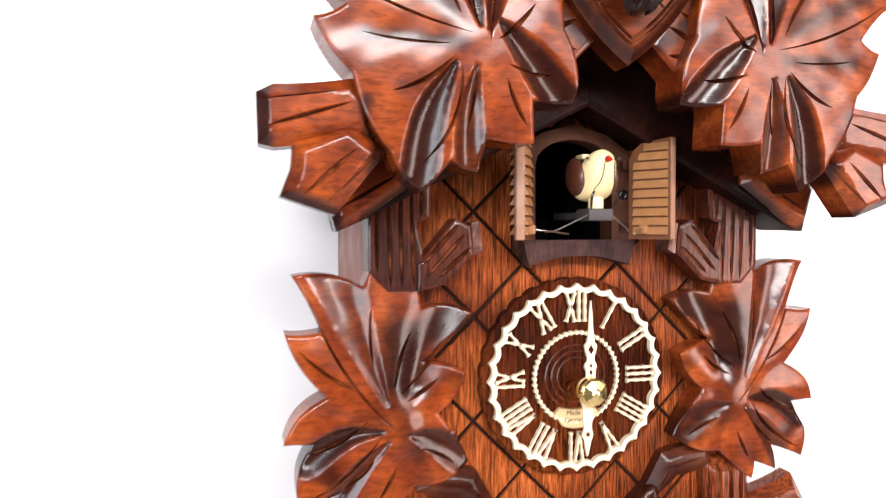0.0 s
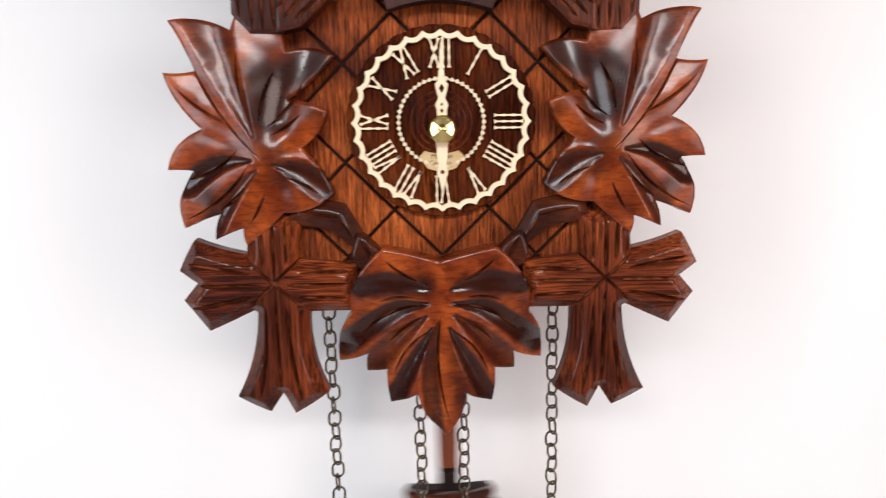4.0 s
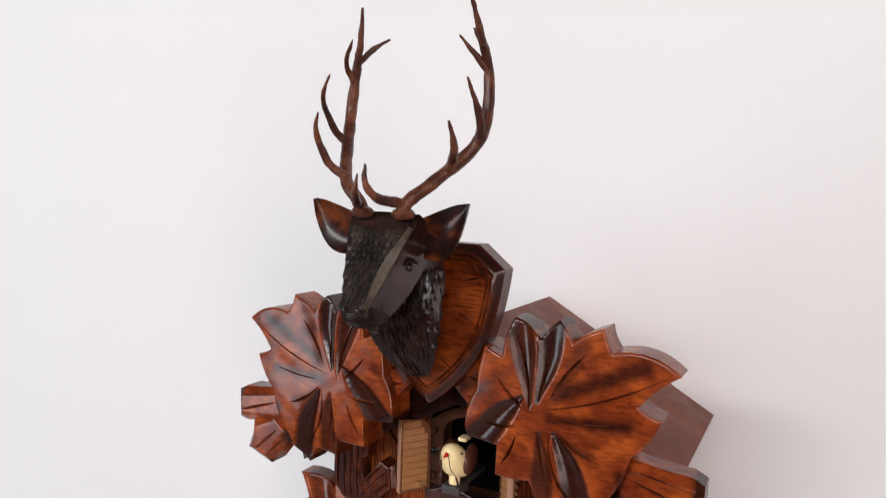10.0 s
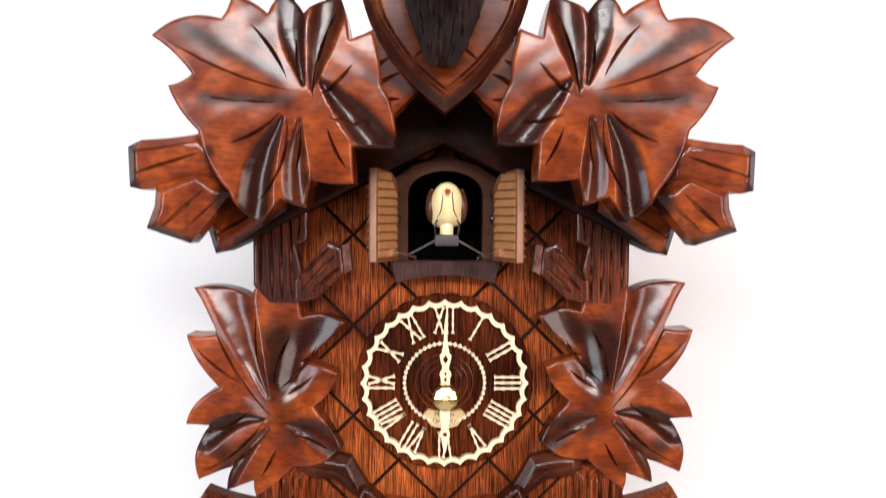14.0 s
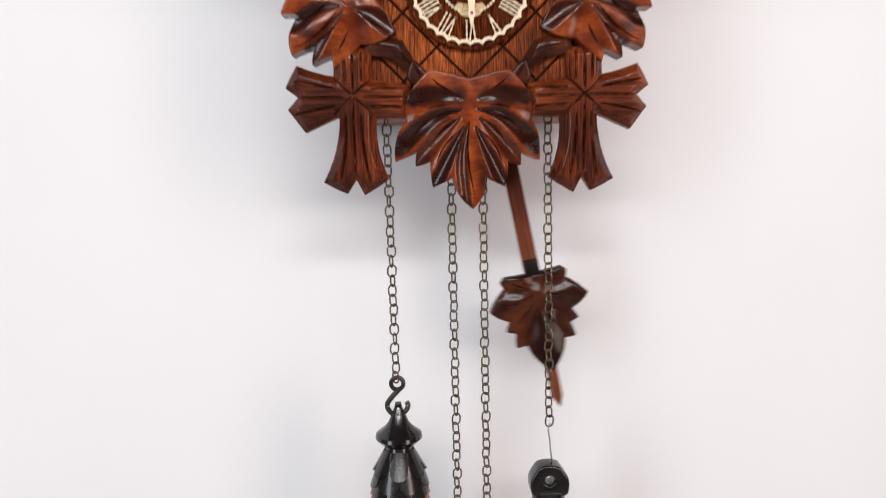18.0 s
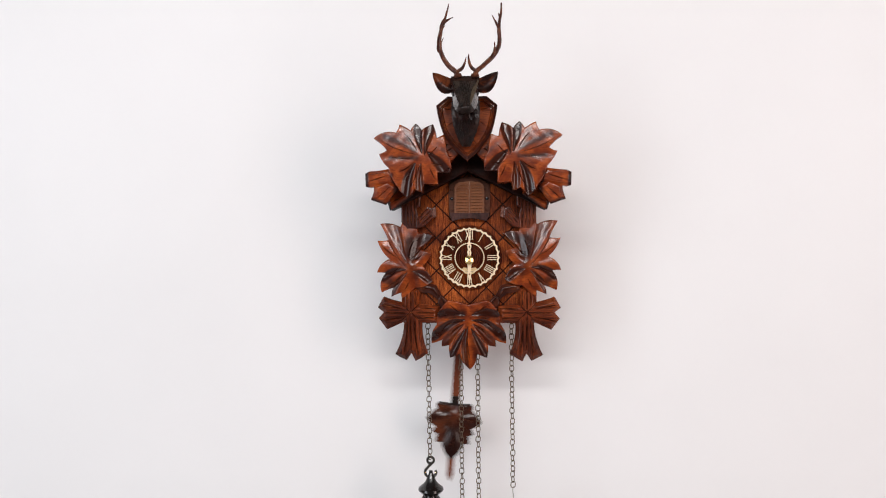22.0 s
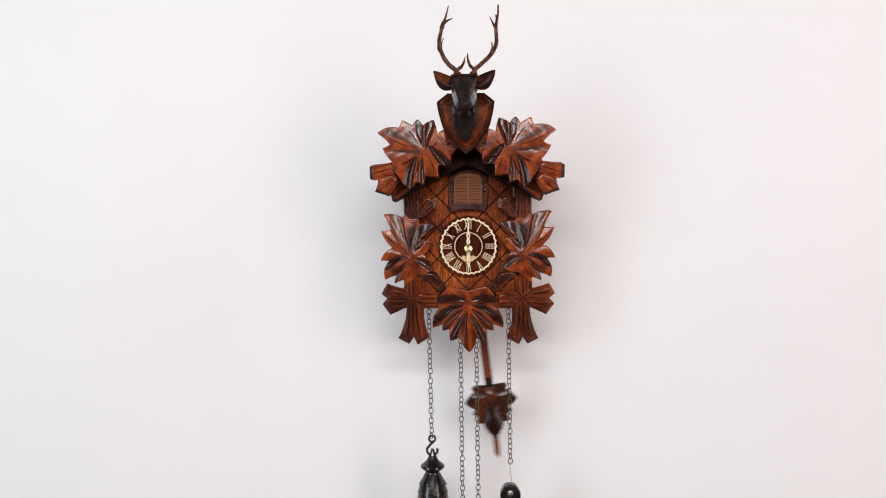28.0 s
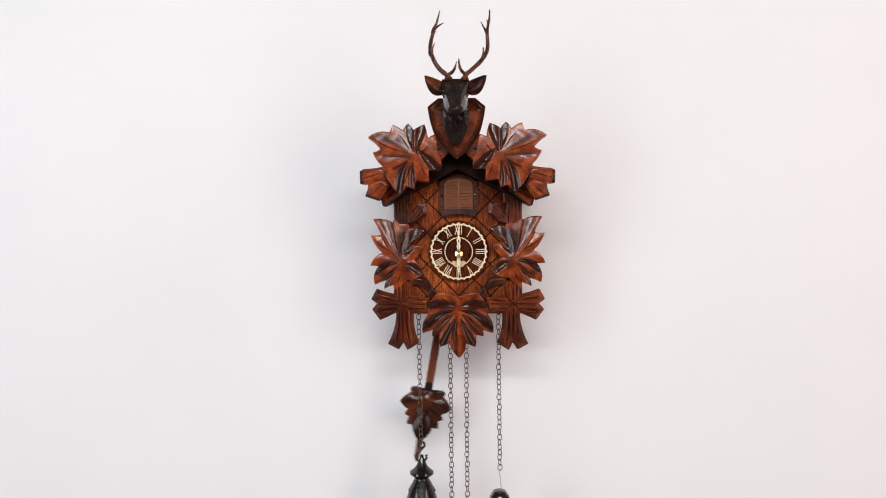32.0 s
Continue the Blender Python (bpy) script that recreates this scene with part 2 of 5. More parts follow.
# ---- mesh helpers ----
def part(name, bm, mat, parent, label="", smooth=40):
    """Link a bmesh as one mesh object under parent (None: top level)."""
    me = bpy.data.meshes.new(name)
    bm.normal_update()
    bm.to_mesh(me)
    bm.free()
    for one in mat if isinstance(mat, tuple) else (mat,):
        me.materials.append(one)
    if smooth:
        me.polygons.foreach_set("use_smooth", [True] * len(me.polygons))
        me.set_sharp_from_angle(angle=radians(smooth))
    ob = new(name, me)
    ob.parent = parent
    if label:
        tagged(ob, label)
    return ob


def same(name, ob, parent, m):
    """Another object on ob's mesh."""
    c = new(name, ob.data)
    c.parent = parent
    c.matrix_basis = m
    return c


def prism(outline, y0, y1, bevel=0.0, segments=2, bm=None):
    """A plate with the outline (x, z) in millimetres, its front at y0 and its back at y1 (metres)."""
    bm = bm or bmesh.new()
    pts = [(x / 1000, z / 1000) for x, z in outline]
    area = sum(a[0] * b[1] - b[0] * a[1] for a, b in zip(pts, pts[1:] + pts[:1]))
    if area < 0:
        pts = pts[::-1]
    front = [bm.verts.new((x, y0, z)) for x, z in pts]
    back = [bm.verts.new((x, y1, z)) for x, z in pts]
    f = bm.faces.new(front)
    bm.faces.new(back[::-1])
    n = len(pts)
    for i in range(n):
        bm.faces.new((front[i], back[i], back[(i + 1) % n], front[(i + 1) % n]))
    if bevel:
        bmesh.ops.bevel(bm, geom=list(f.edges), offset=bevel, segments=segments, profile=0.6, affect="EDGES", clamp_overlap=True)
    return bm


def box(x0, x1, y0, y1, z0, z1, bevel=0.0, bm=None):
    bm = bm or bmesh.new()
    made = bmesh.ops.create_cube(bm, size=1.0, matrix=Matrix.LocRotScale(((x0 + x1) / 2, (y0 + y1) / 2, (z0 + z1) / 2), None, (x1 - x0, y1 - y0, z1 - z0)))
    if bevel:
        bmesh.ops.bevel(bm, geom=list({e for v in made["verts"] for e in v.link_edges}), offset=bevel, segments=2, profile=0.6, affect="EDGES", clamp_overlap=True)
    return bm


def smooth_path(points, steps=6):
    """Catmull-Rom through points (tuples of any length)."""
    p = [np.array(q, float) for q in points]
    p = [2 * p[0] - p[1]] + p + [2 * p[-1] - p[-2]]
    out = []
    for a, b, c, d in zip(p, p[1:], p[2:], p[3:]):
        for k in range(steps):
            s = k / steps
            out.append(0.5 * (2 * b + (c - a) * s + (2 * a - 5 * b + 4 * c - d) * s * s + (3 * b - a - 3 * c + d) * s ** 3))
    return out + [p[-2]]


def tube(rows, sides=8, steps=6, bm=None, closed=False):
    """A round bar along rows of (x, y, z, radius)."""
    bm = bm or bmesh.new()
    rows = smooth_path(rows, steps) if steps else [np.array(r, float) for r in rows]
    rings, side = [], None
    for i, r in enumerate(rows):
        a, b = rows[max(i - 1, 0)], rows[min(i + 1, len(rows) - 1)]
        if closed:
            a, b = rows[i - 1], rows[(i + 1) % len(rows)]
        d = Vector((b - a)[:3]).normalized()
        if side is None:
            side = d.orthogonal().normalized()
        side = (side - d * side.dot(d)).normalized()
        up = d.cross(side)
        rings.append([bm.verts.new(Vector(r[:3]) + (side * math.cos(k * math.tau / sides) + up * math.sin(k * math.tau / sides)) * r[3]) for k in range(sides)])
    for a, b in zip(rings, rings[1:] + (rings[:1] if closed else [])):
        for k in range(sides):
            bm.faces.new((a[k], a[(k + 1) % sides], b[(k + 1) % sides], b[k]))
    if not closed:
        bm.faces.new(rings[0][::-1])
        bm.faces.new(rings[-1])
    return bm


def lathe(profile, sides=32, bm=None, axis="z"):
    """A turned body from (radius, height) rows in metres, round z or, facing the viewer, round -y."""
    bm = bm or bmesh.new()
    rings = []
    for r, h in profile:
        ring = []
        for k in range(sides):
            c, s = math.cos(k * math.tau / sides) * r, math.sin(k * math.tau / sides) * r
            ring.append(bm.verts.new((c, s, h) if axis == "z" else (c, -h, s)))
        rings.append(ring)
    for a, b in zip(rings, rings[1:]):
        for k in range(sides):
            bm.faces.new((a[k], a[(k + 1) % sides], b[(k + 1) % sides], b[k]))
    bm.faces.new(rings[0][::-1])
    bm.faces.new(rings[-1])
    bmesh.ops.recalc_face_normals(bm, faces=bm.faces)
    return bm


def loft(sections, bm=None):
    """A skin over closed sections of equal length, capped."""
    bm = bm or bmesh.new()
    rings = [[bm.verts.new(p) for p in s] for s in sections]
    n = len(rings[0])
    for a, b in zip(rings, rings[1:]):
        for k in range(n):
            bm.faces.new((a[k], a[(k + 1) % n], b[(k + 1) % n], b[k]))
    bm.faces.new(rings[0][::-1])
    bm.faces.new(rings[-1])
    bmesh.ops.recalc_face_normals(bm, faces=bm.faces)
    return bm


def mirrored(bm):
    """Turn a bmesh into its mirror image across the carving's middle."""
    for v in bm.verts:
        v.co.x = -0.0024 - v.co.x
    bmesh.ops.reverse_faces(bm, faces=bm.faces)
    return bm


def curved_outline(points, step=0.9):
    """A closed outline in mm from rows (x, z, bulge): each edge to the next point swells outward by its bulge times its length."""
    out = []
    n = len(points)
    area = sum(points[i][0] * points[(i + 1) % n][1] - points[(i + 1) % n][0] * points[i][1] for i in range(n))
    sign = 1 if area > 0 else -1
    for i in range(n):
        x0, z0, b = points[i]
        x1, z1 = points[(i + 1) % n][:2]
        dx, dz = x1 - x0, z1 - z0
        length = math.hypot(dx, dz)
        k = max(1, round(length / step))
        for j in range(k):
            s = j / k
            w = 4 * s * (1 - s) * b * sign
            out.append((x0 + dx * s + dz * w, z0 + dz * s - dx * w))
    return out


def seg_distance(px, pz, ax, az, bx, bz):
    dx, dz = bx - ax, bz - az
    s = np.clip(((px - ax) * dx + (pz - az) * dz) / (dx * dx + dz * dz + 1e-12), 0, 1)
    return np.hypot(px - ax - s * dx, pz - az - s * dz), s


def bent(x0, z0, x1, z1, bend=0.0, scale=1.0, blunt=0.7, n=10):
    """Points (x, z, half-width factor) along a bowed cut that is pointed at both ends."""
    out = []
    for k in range(n + 1):
        s = k / n
        w = 4 * s * (1 - s) * bend
        out.append((x0 + (x1 - x0) * s + (z1 - z0) * w, z0 + (z1 - z0) * s - (x1 - x0) * w, scale * max(0.05, math.sin(math.pi * s) ** blunt)))
    return out


def relief(outline, height, front, back, lines=(), grid=0.9, edge=0.9, drop=0.55, power=2, depth=1.7, half=0.62, scoops=(), stain=(), across=None, bend=None):
    """A carved plate: outline in mm, height(x, z) in mm above the front plane, bevelled towards its rim, with crisp V cuts along
    lines, lists of (x, z, half-width factor), and round-bottomed gouges: rows of (depth, how darkly stained, points of (x, z, half width)).
    stain: sprayed patches of dark stain (x0, z0, x1, z1, half width, strength). across(x, z): where the grain turns. bend(x, z): how far, in mm, the plate curves back."""
    ol = np.array(outline)
    lo, hi = ol.min(0), ol.max(0)
    xs, zs = np.meshgrid(np.arange(lo[0], hi[0], grid), np.arange(lo[1], hi[1], grid))
    xs = xs + (np.arange(xs.shape[0]) % 2)[:, None] * grid / 2
    px, pz = xs.ravel(), zs.ravel()
    sides = list(zip(ol, np.roll(ol, -1, 0)))
    gouges = [(deep, dark, smooth_path(points, 5)) for deep, dark, points in scoops]

    def to_rim(x, z):
        near = np.full(x.shape, 1e9)
        for (ax, az), (bx, bz) in sides:
            near = np.minimum(near, seg_distance(x, z, ax, az, bx, bz)[0])
        return near

    def within(x, z):
        inside = np.zeros(x.shape, bool)
        for (ax, az), (bx, bz) in sides:
            if az != bz:
                inside ^= ((az > z) != (bz > z)) & (x < (bx - ax) * (z - az) / (bz - az) + ax)
        return inside

    def cut_depth(x, z):
        """Depth of the cuts, and the room that is left to the nearest of their rims."""
        deep, room = np.zeros_like(x), np.full(x.shape, 1e9)
        for line in lines:
            for (ax, az, aw), (bx, bz, bw) in zip(line, line[1:]):
                d, s = seg_distance(x, z, ax, az, bx, bz)
                w = half * (aw + (bw - aw) * s)
                deep = np.maximum(deep, depth * np.clip(1 - d / w, 0, 1) * np.minimum(1, w / half))
                room = np.minimum(room, d - w)
        return deep, room

    def gouged(x, z):
        """Depth of the gouges, the stain that lies in them, and the distance to their edges."""
        low, dark, room = np.zeros_like(x), np.zeros_like(x), np.full(x.shape, 1e9)
        for size, tone, path in gouges:
            most = max(p[2] for p in path)
            for (ax, az, aw), (bx, bz, bw) in zip(path, path[1:]):
                d, s = seg_distance(x, z, ax, az, bx, bz)
                w = aw + (bw - aw) * s
                bowl = np.clip(1 - (d / w) ** 2, 0, 1)
                low = np.maximum(low, size * bowl ** 1.5 * (w / most) ** 0.6)
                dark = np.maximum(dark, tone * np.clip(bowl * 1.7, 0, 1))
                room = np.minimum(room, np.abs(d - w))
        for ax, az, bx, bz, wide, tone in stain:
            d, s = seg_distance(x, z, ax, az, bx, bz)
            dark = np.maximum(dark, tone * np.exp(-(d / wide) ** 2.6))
        return low, dark, room

    keep = within(px, pz) & (to_rim(px, pz) > grid * 0.5) & (cut_depth(px, pz)[1] > grid * 0.35) & (gouged(px, pz)[2] > grid * 0.35)
    n = len(ol)
    pts = [Vector(p) for p in ol] + [Vector((x, z)) for x, z in zip(px[keep], pz[keep])]
    edges = [(i, (i + 1) % n) for i in range(n)]
    tracks = [(line, half, (-1, -0.45, 0, 0.45, 1)) for line in lines] + [(path, 1.0, (-1, 1)) for _, _, path in gouges]
    for line, wide, offsets in tracks:
        for side in offsets:
            first = len(pts)
            for k, (x, z, w) in enumerate(line):
                a, b = line[max(k - 1, 0)], line[min(k + 1, len(line) - 1)]
                dx, dz = b[0] - a[0], b[1] - a[1]
                size = math.hypot(dx, dz) or 1
                pts.append(Vector((x - dz / size * side * wide * w, z + dx / size * side * wide * w)))
            edges += [(k, k + 1) for k in range(first, len(pts) - 1)]
    verts, _, faces, *_ = delaunay_2d_cdt(pts, edges, [], 1, 1e-4)
    x, z = np.array([v.x for v in verts]), np.array([v.y for v in verts])
    tri = np.array([f[:3] for f in faces])
    cx, cz = x[tri].mean(1), z[tri].mean(1)
    inner = within(cx, cz)
    turned = across(cx, cz) if across else np.zeros(len(cx), bool)
    deep = cut_depth(x, z)[0]
    low, dark, _ = gouged(x, z)
    h = height(x, z) - drop * (1 - np.clip(to_rim(x, z) / edge, 0, 1)) ** power - np.maximum(deep, 0) - low
    bm = bmesh.new()
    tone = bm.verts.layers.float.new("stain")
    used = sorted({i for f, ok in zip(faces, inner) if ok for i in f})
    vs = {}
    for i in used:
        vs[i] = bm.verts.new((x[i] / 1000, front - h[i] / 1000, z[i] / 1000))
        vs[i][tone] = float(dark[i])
    for f, ok, turn in zip(faces, inner, turned):
        if not ok:
            continue
        face = bm.faces.new([vs[i] for i in f])
        if min(deep[i] for i in f) > 0.42 * depth * 0.3 and max(deep[i] for i in f) > 0.3 * depth:
            face.material_index = 1
        elif turn:
            face.material_index = 2
    rim = [e for e in bm.edges if len(e.link_faces) == 1]
    made = bmesh.ops.extrude_edge_only(bm, edges=rim)["geom"]
    lower = [g for g in made if isinstance(g, bmesh.types.BMVert)]
    for v in lower:
        v.co.y = back
    lows = set(lower)
    ends = [e for e in made if isinstance(e, bmesh.types.BMEdge) and all(w in lows for w in e.verts)]
    bmesh.ops.contextual_create(bm, geom=ends)
    if bend:
        for v in bm.verts:
            v.co.y += bend(v.co.x * 1000, v.co.z * 1000) / 1000
    bmesh.ops.recalc_face_normals(bm, faces=bm.faces)
    return bm


def leaf_height(centre, notches, level, dome, reach, curve=1.6):
    """A domed blade with scooped valleys running from the hub to each notch: rows of (x, z, depth)."""
    cx, cz = centre

    def height(x, z):
        dx, dz = x - cx, z - cz
        r = np.hypot(dx, dz)
        h = level + dome * (1 - np.clip(r / reach, 0, 1.3) ** curve)
        for nx, nz, deep in notches:
            size = math.hypot(nx - cx, nz - cz)
            ux, uz = (nx - cx) / size, (nz - cz) / size
            along, across = dx * ux + dz * uz, dx * uz - dz * ux
            s = np.clip((along - 0.10 * size) / (0.55 * size), 0, 1)
            rise = s * s * (3 - 2 * s)
            wide = 3.2 + 3.2 * np.clip(along / size, 0, 1.2)
            h = h - 1.6 * deep * rise * np.exp(-(across / wide) ** 2)
        return h + 0.08 * np.sin(x * 0.42 + 1.3 * np.sin(z * 0.21)) * np.sin(z * 0.37)

    return height


# ---- the room ----
def room_piece(name, x0, x1, y0, y1, z0, z1, mat, label):
    ob = part(name, box(x0, x1, y0, y1, z0, z1), mat, None, smooth=0)
    return tagged(ob, label, name.split("_")[0], kind="structure")


room_piece("wall_north", -2.5, 2.5, WALL, WALL + 0.15, 0, 2.8, PAINT, "smooth white painted wall behind the hanging clock")
# unseen pieces added to close the room, toned to steer bounce and reflections
room_piece("wall_south", -2.5, 2.5, -3.15, -3.0, 0, 2.8, GREYPAINT, "added unseen wall, dark to keep reflections down")
room_piece("wall_west", -2.65, -2.5, -3.15, WALL + 0.15, 0, 2.8, GREYPAINT, "added unseen wall, dark to keep reflections down")
room_piece("wall_east", 2.5, 2.65, -3.15, WALL + 0.15, 0, 2.8, GREYPAINT, "added unseen wall, dark to keep reflections down")
room_piece("ceiling", -2.65, 2.65, -3.15, WALL + 0.15, 2.8, 2.9, GREYPAINT, "added unseen ceiling, dark to keep reflections down")
room_piece("floor", -2.65, 2.65, -3.15, WALL + 0.15, -0.1, 0, FLOORM, "added unseen floor, pale to bounce light upward")

# ---- the clock: case ----
clock = tagged(new("cuckoo_clock"), "carved walnut-stained cuckoo clock with maple leaves and stag head", "cuckoo clock")
clock.location = (0, 0, Z0)

FACE = 0.006                                # front of the lattice panel
HALF = 73                                   # half the case's width, mm


def gable(x):
    return 126 - 0.585 * abs(x)


case = part("case", prism([(-HALF, -72), (HALF, -72), (HALF, -64), (-HALF, -64)], FACE + 0.004, WALL - 0.012), SIDEWOOD, clock, "plain brown stained wooden case box")
for s in (-1, 1):
    bm = box(s * 0.0725 - 0.003, s * 0.0725 + 0.003, FACE + 0.004, WALL - 0.011, -0.0725, 0.0775, 0.0006)
    part("side_panel", bm, SIDEWOOD, case, "reddish brown wooden side panel")
part("back_panel", prism([(-70, -60), (70, -60), (70, 78), (0, 118), (-70, 78)], WALL - 0.014, WALL - 0.0005), SIDEWOOD, case)

for s in (-1, 1):
    bm = prism([(0, 133), (s * 96, 77.5), (s * 92.3, 71), (0, 124.5)], -0.016, WALL - 0.0005, 0.0006)
    part("roof_board", bm, SIDEWOOD, clock, "reddish brown wooden roof board")
# gable board coloured as if in deep roof shade
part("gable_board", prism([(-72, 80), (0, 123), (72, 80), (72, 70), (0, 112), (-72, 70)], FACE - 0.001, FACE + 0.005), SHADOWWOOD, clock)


def clip(poly, a, b, c):
    """The part of a convex outline where a x + b z <= c."""
    out = []
    for p, q in zip(poly, poly[1:] + poly[:1]):
        dp, dq = a * p[0] + b * p[1] - c, a * q[0] + b * q[1] - c
        if dp <= 0:
            out.append(p)
        if dp * dq < 0:
            s = dp / (dp - dq)
            out.append((p[0] + (q[0] - p[0]) * s, p[1] + (q[1] - p[1]) * s))
    return out


panel = part("front_panel", prism([(-70, -72), (70, -72), (70, 45.2), (-70, 45.2)], FACE + 0.0015, FACE + 0.0065), GROOVE, clock, "dark grooved backing of the oak lattice front")
for poly in ([(-70, 45.4), (-17, 45.4), (-17, 115), (-70, 84)], [(17, 45.4), (70, 45.4), (70, 84), (17, 115)], [(-16.8, 89), (16.8, 89), (16.8, 115), (0, 122), (-16.8, 115)]):
    part("backing", prism(poly, FACE + 0.0015, FACE + 0.0065), GROOVE, panel)
GAP, CELL = 0.66, 37.6
for i in range(-5, 6):
    for j in range(-5, 6):
        u0, v0 = 22.5 + CELL * i, 22.5 + CELL * j      # x + z and z - x
        k = GAP * math.sqrt(2) / 1.0
        us, vs = (u0 + k, u0 + CELL - k), (v0 + k, v0 + CELL - k)
        cell = [((u - v) / 2, (u + v) / 2) for u, v in ((us[0], vs[0]), (us[1], vs[0]), (us[1], vs[1]), (us[0], vs[1]))]
        for lim in ((1, 0, 69.5), (-1, 0, 69.5), (0, -1, 71.5), (0.585, 1, 121), (-0.585, 1, 121)):
            cell = clip(cell, *lim) if len(cell) > 2 else cell
        zones = [[(1, 0, -23.2)], [(-1, 0, -23.2)], [(-1, 0, 23.2), (1, 0, 23.2), (0, 1, 45.3)], [(-1, 0, 23.2), (1, 0, 23.2), (0, -1, -91)]]
        for zone in zones:
            c = cell
            for lim in zone:
                c = clip(c, *lim) if len(c) > 2 else c
            if len(c) > 2:
                area = abs(sum(p[0] * q[1] - q[0] * p[1] for p, q in zip(c, c[1:] + c[:1]))) / 2
                if area > 6:
                    part("panel", prism(c, FACE, FACE + 0.0014, 0.0004, 1), PANEL, panel)

# ---- fluted stems, twigs and crosses ----


def flat(x, z):
    return np.zeros_like(x)


def sided(name, outline, height, front, back, mat, label="", lift=0.0, rows=(), turned=None, **kw):
    """The carving on the west side and its mirror image on the east."""
    for s in (0, 1):
        bm = relief(outline, height, front, back, [bent(*r) for r in rows], **kw)
        if s:
            mirrored(bm)
            bmesh.ops.translate(bm, verts=bm.verts, vec=(0, 0, lift))
        part(name, bm, (mat, CUT, turned or mat), clock, label, 35)


stem = curved_outline([(-76.5, 76, 0), (-76.5, 40, 0), (-70, 33, 0), (-58, 33, 0), (-57, 42, 0), (-60, 56, 0), (-55.5, 58, 0), (-55, 76, 0)])
sided("stem", stem, flat, -0.002, 0.010, TWIGWOOD, "fluted wooden branch", rows=[r + (0, 1, 0.25) for r in ((-73.8, 75.4, -73.6, 39), (-70, 75.4, -69, 34.5), (-66, 75.4, -65.2, 34), (-62.3, 75.4, -61, 34), (-58.2, 75, -58.6, 58))], depth=1.6, half=0.95)
twig = curved_outline([(-60, 42, 0), (-47, 57.5, 0), (-41.5, 55, 0), (-40.5, 45, 0), (-51, 35, 0), (-60, 33, 0)])
sided("twig", twig, flat, -0.004, 0.006, TWIGWOOD, "fluted cut twig end", rows=[r + (0, 1, 0.3) for r in ((-57, 38, -43.5, 52.5), (-53, 37.5, -42, 47.5), (-58.5, 42, -46, 55.5))], depth=1.6, half=0.95)
tip = curved_outline([(-41.3, 56.0, 0), (-40.3, 44.8, 0), (-37.2, 46.2, 0), (-38.4, 56.6, 0)], 3)
sided("twig_end", tip, flat, -0.0032, 0.0055, RAWEND, "pinkish-brown cut end grain of the twig", edge=0.5, drop=0.2)
link = curved_outline([(-58, -29, 0.05), (-38, -31, 0), (-30.5, -44, 0), (-34, -49, 0), (-45, -40, 0.05), (-60, -37, 0)])
sided("twig", link, flat, -0.001, 0.006, BOBWOOD, "short carved twig", rows=[(-55, -33, -40, -36), (-40, -36, -34, -46)], edge=3.5, drop=2.5, power=1, depth=1.0, half=0.6)
sprig = curved_outline([(-33, -42, 0.1), (-28.5, -45, 0.1), (-21, -58, 0), (-32, -56, 0.05), (-36, -51, 0.05)])
sided("leaflet", sprig, flat, -0.003, 0.006, BOBWOOD, "small pointed carved leaf", rows=[(-32, -44, -26, -55)], edge=1.5, drop=1.0, half=1.2)

cross = curved_outline([
    (-96, -44.7, 0.02), (-102.5, -56.5, 0), (-96, -61.5, 0), (-101.6, -68, 0), (-92.4, -80, 0.0), (-75, -72.3, 0), (-73.8, -73, -0.06),
    (-83.6, -106.4, 0.02), (-71, -112.9, 0), (-65.8, -105.2, 0), (-61.4, -113.7, 0.02), (-47.8, -105.2, -0.07), (-54, -73, 0), (-37, -73, 0),
    (-35, -55, 0), (-57.5, -52.5, 0), (-55.5, -36, 0), (-76, -36, 0), (-76.5, -50.5, -0.03)])
cross = [((x + 66) * 1.04 - 66, (z + 61) * (1.045 if z > -75 else 1.055) - 61) for x, z in cross]
cross_rows = [(-55, -50.5, -77.5, -72), (-77.5, -51, -54, -72.5), (-70.2, -70, -74, -108, -0.03), (-66, -66, -66, -104.5), (-61.8, -70, -57.5, -109, 0.03),
              (-75, -57.5, -100, -53, 0), (-71, -62, -96, -62), (-75, -66.5, -100, -71.5, 0), (-57, -57.7, -37, -57), (-61, -62, -37.5, -62), (-57, -66.8, -37.5, -68),
              (-70.8, -36.5, -70.2, -54), (-66, -36.5, -66, -58), (-61.2, -36.5, -61.5, -54)]


def cross_height(x, z):
    return 0.9 - 0.02 * np.hypot(x + 66, z + 61)


reeds = [r[:4] + ((r[4] if len(r) > 4 else 0), 1.0, 0.28) for r in cross_rows[2:]]
sided("branch_cross", cross, cross_height, -0.0016, 0.0085, STEM, "crossed fluted branches with forked ends", rows=[r + (0, 0.8, 0.3) for r in cross_rows[:2]] + reeds, edge=4.4, drop=4.6, power=1, depth=2.1, half=1.0, turned=STEMCROSS, across=lambda x, z: (abs(z + 61) < 13) & (abs(x + 66) > abs(z + 61)))

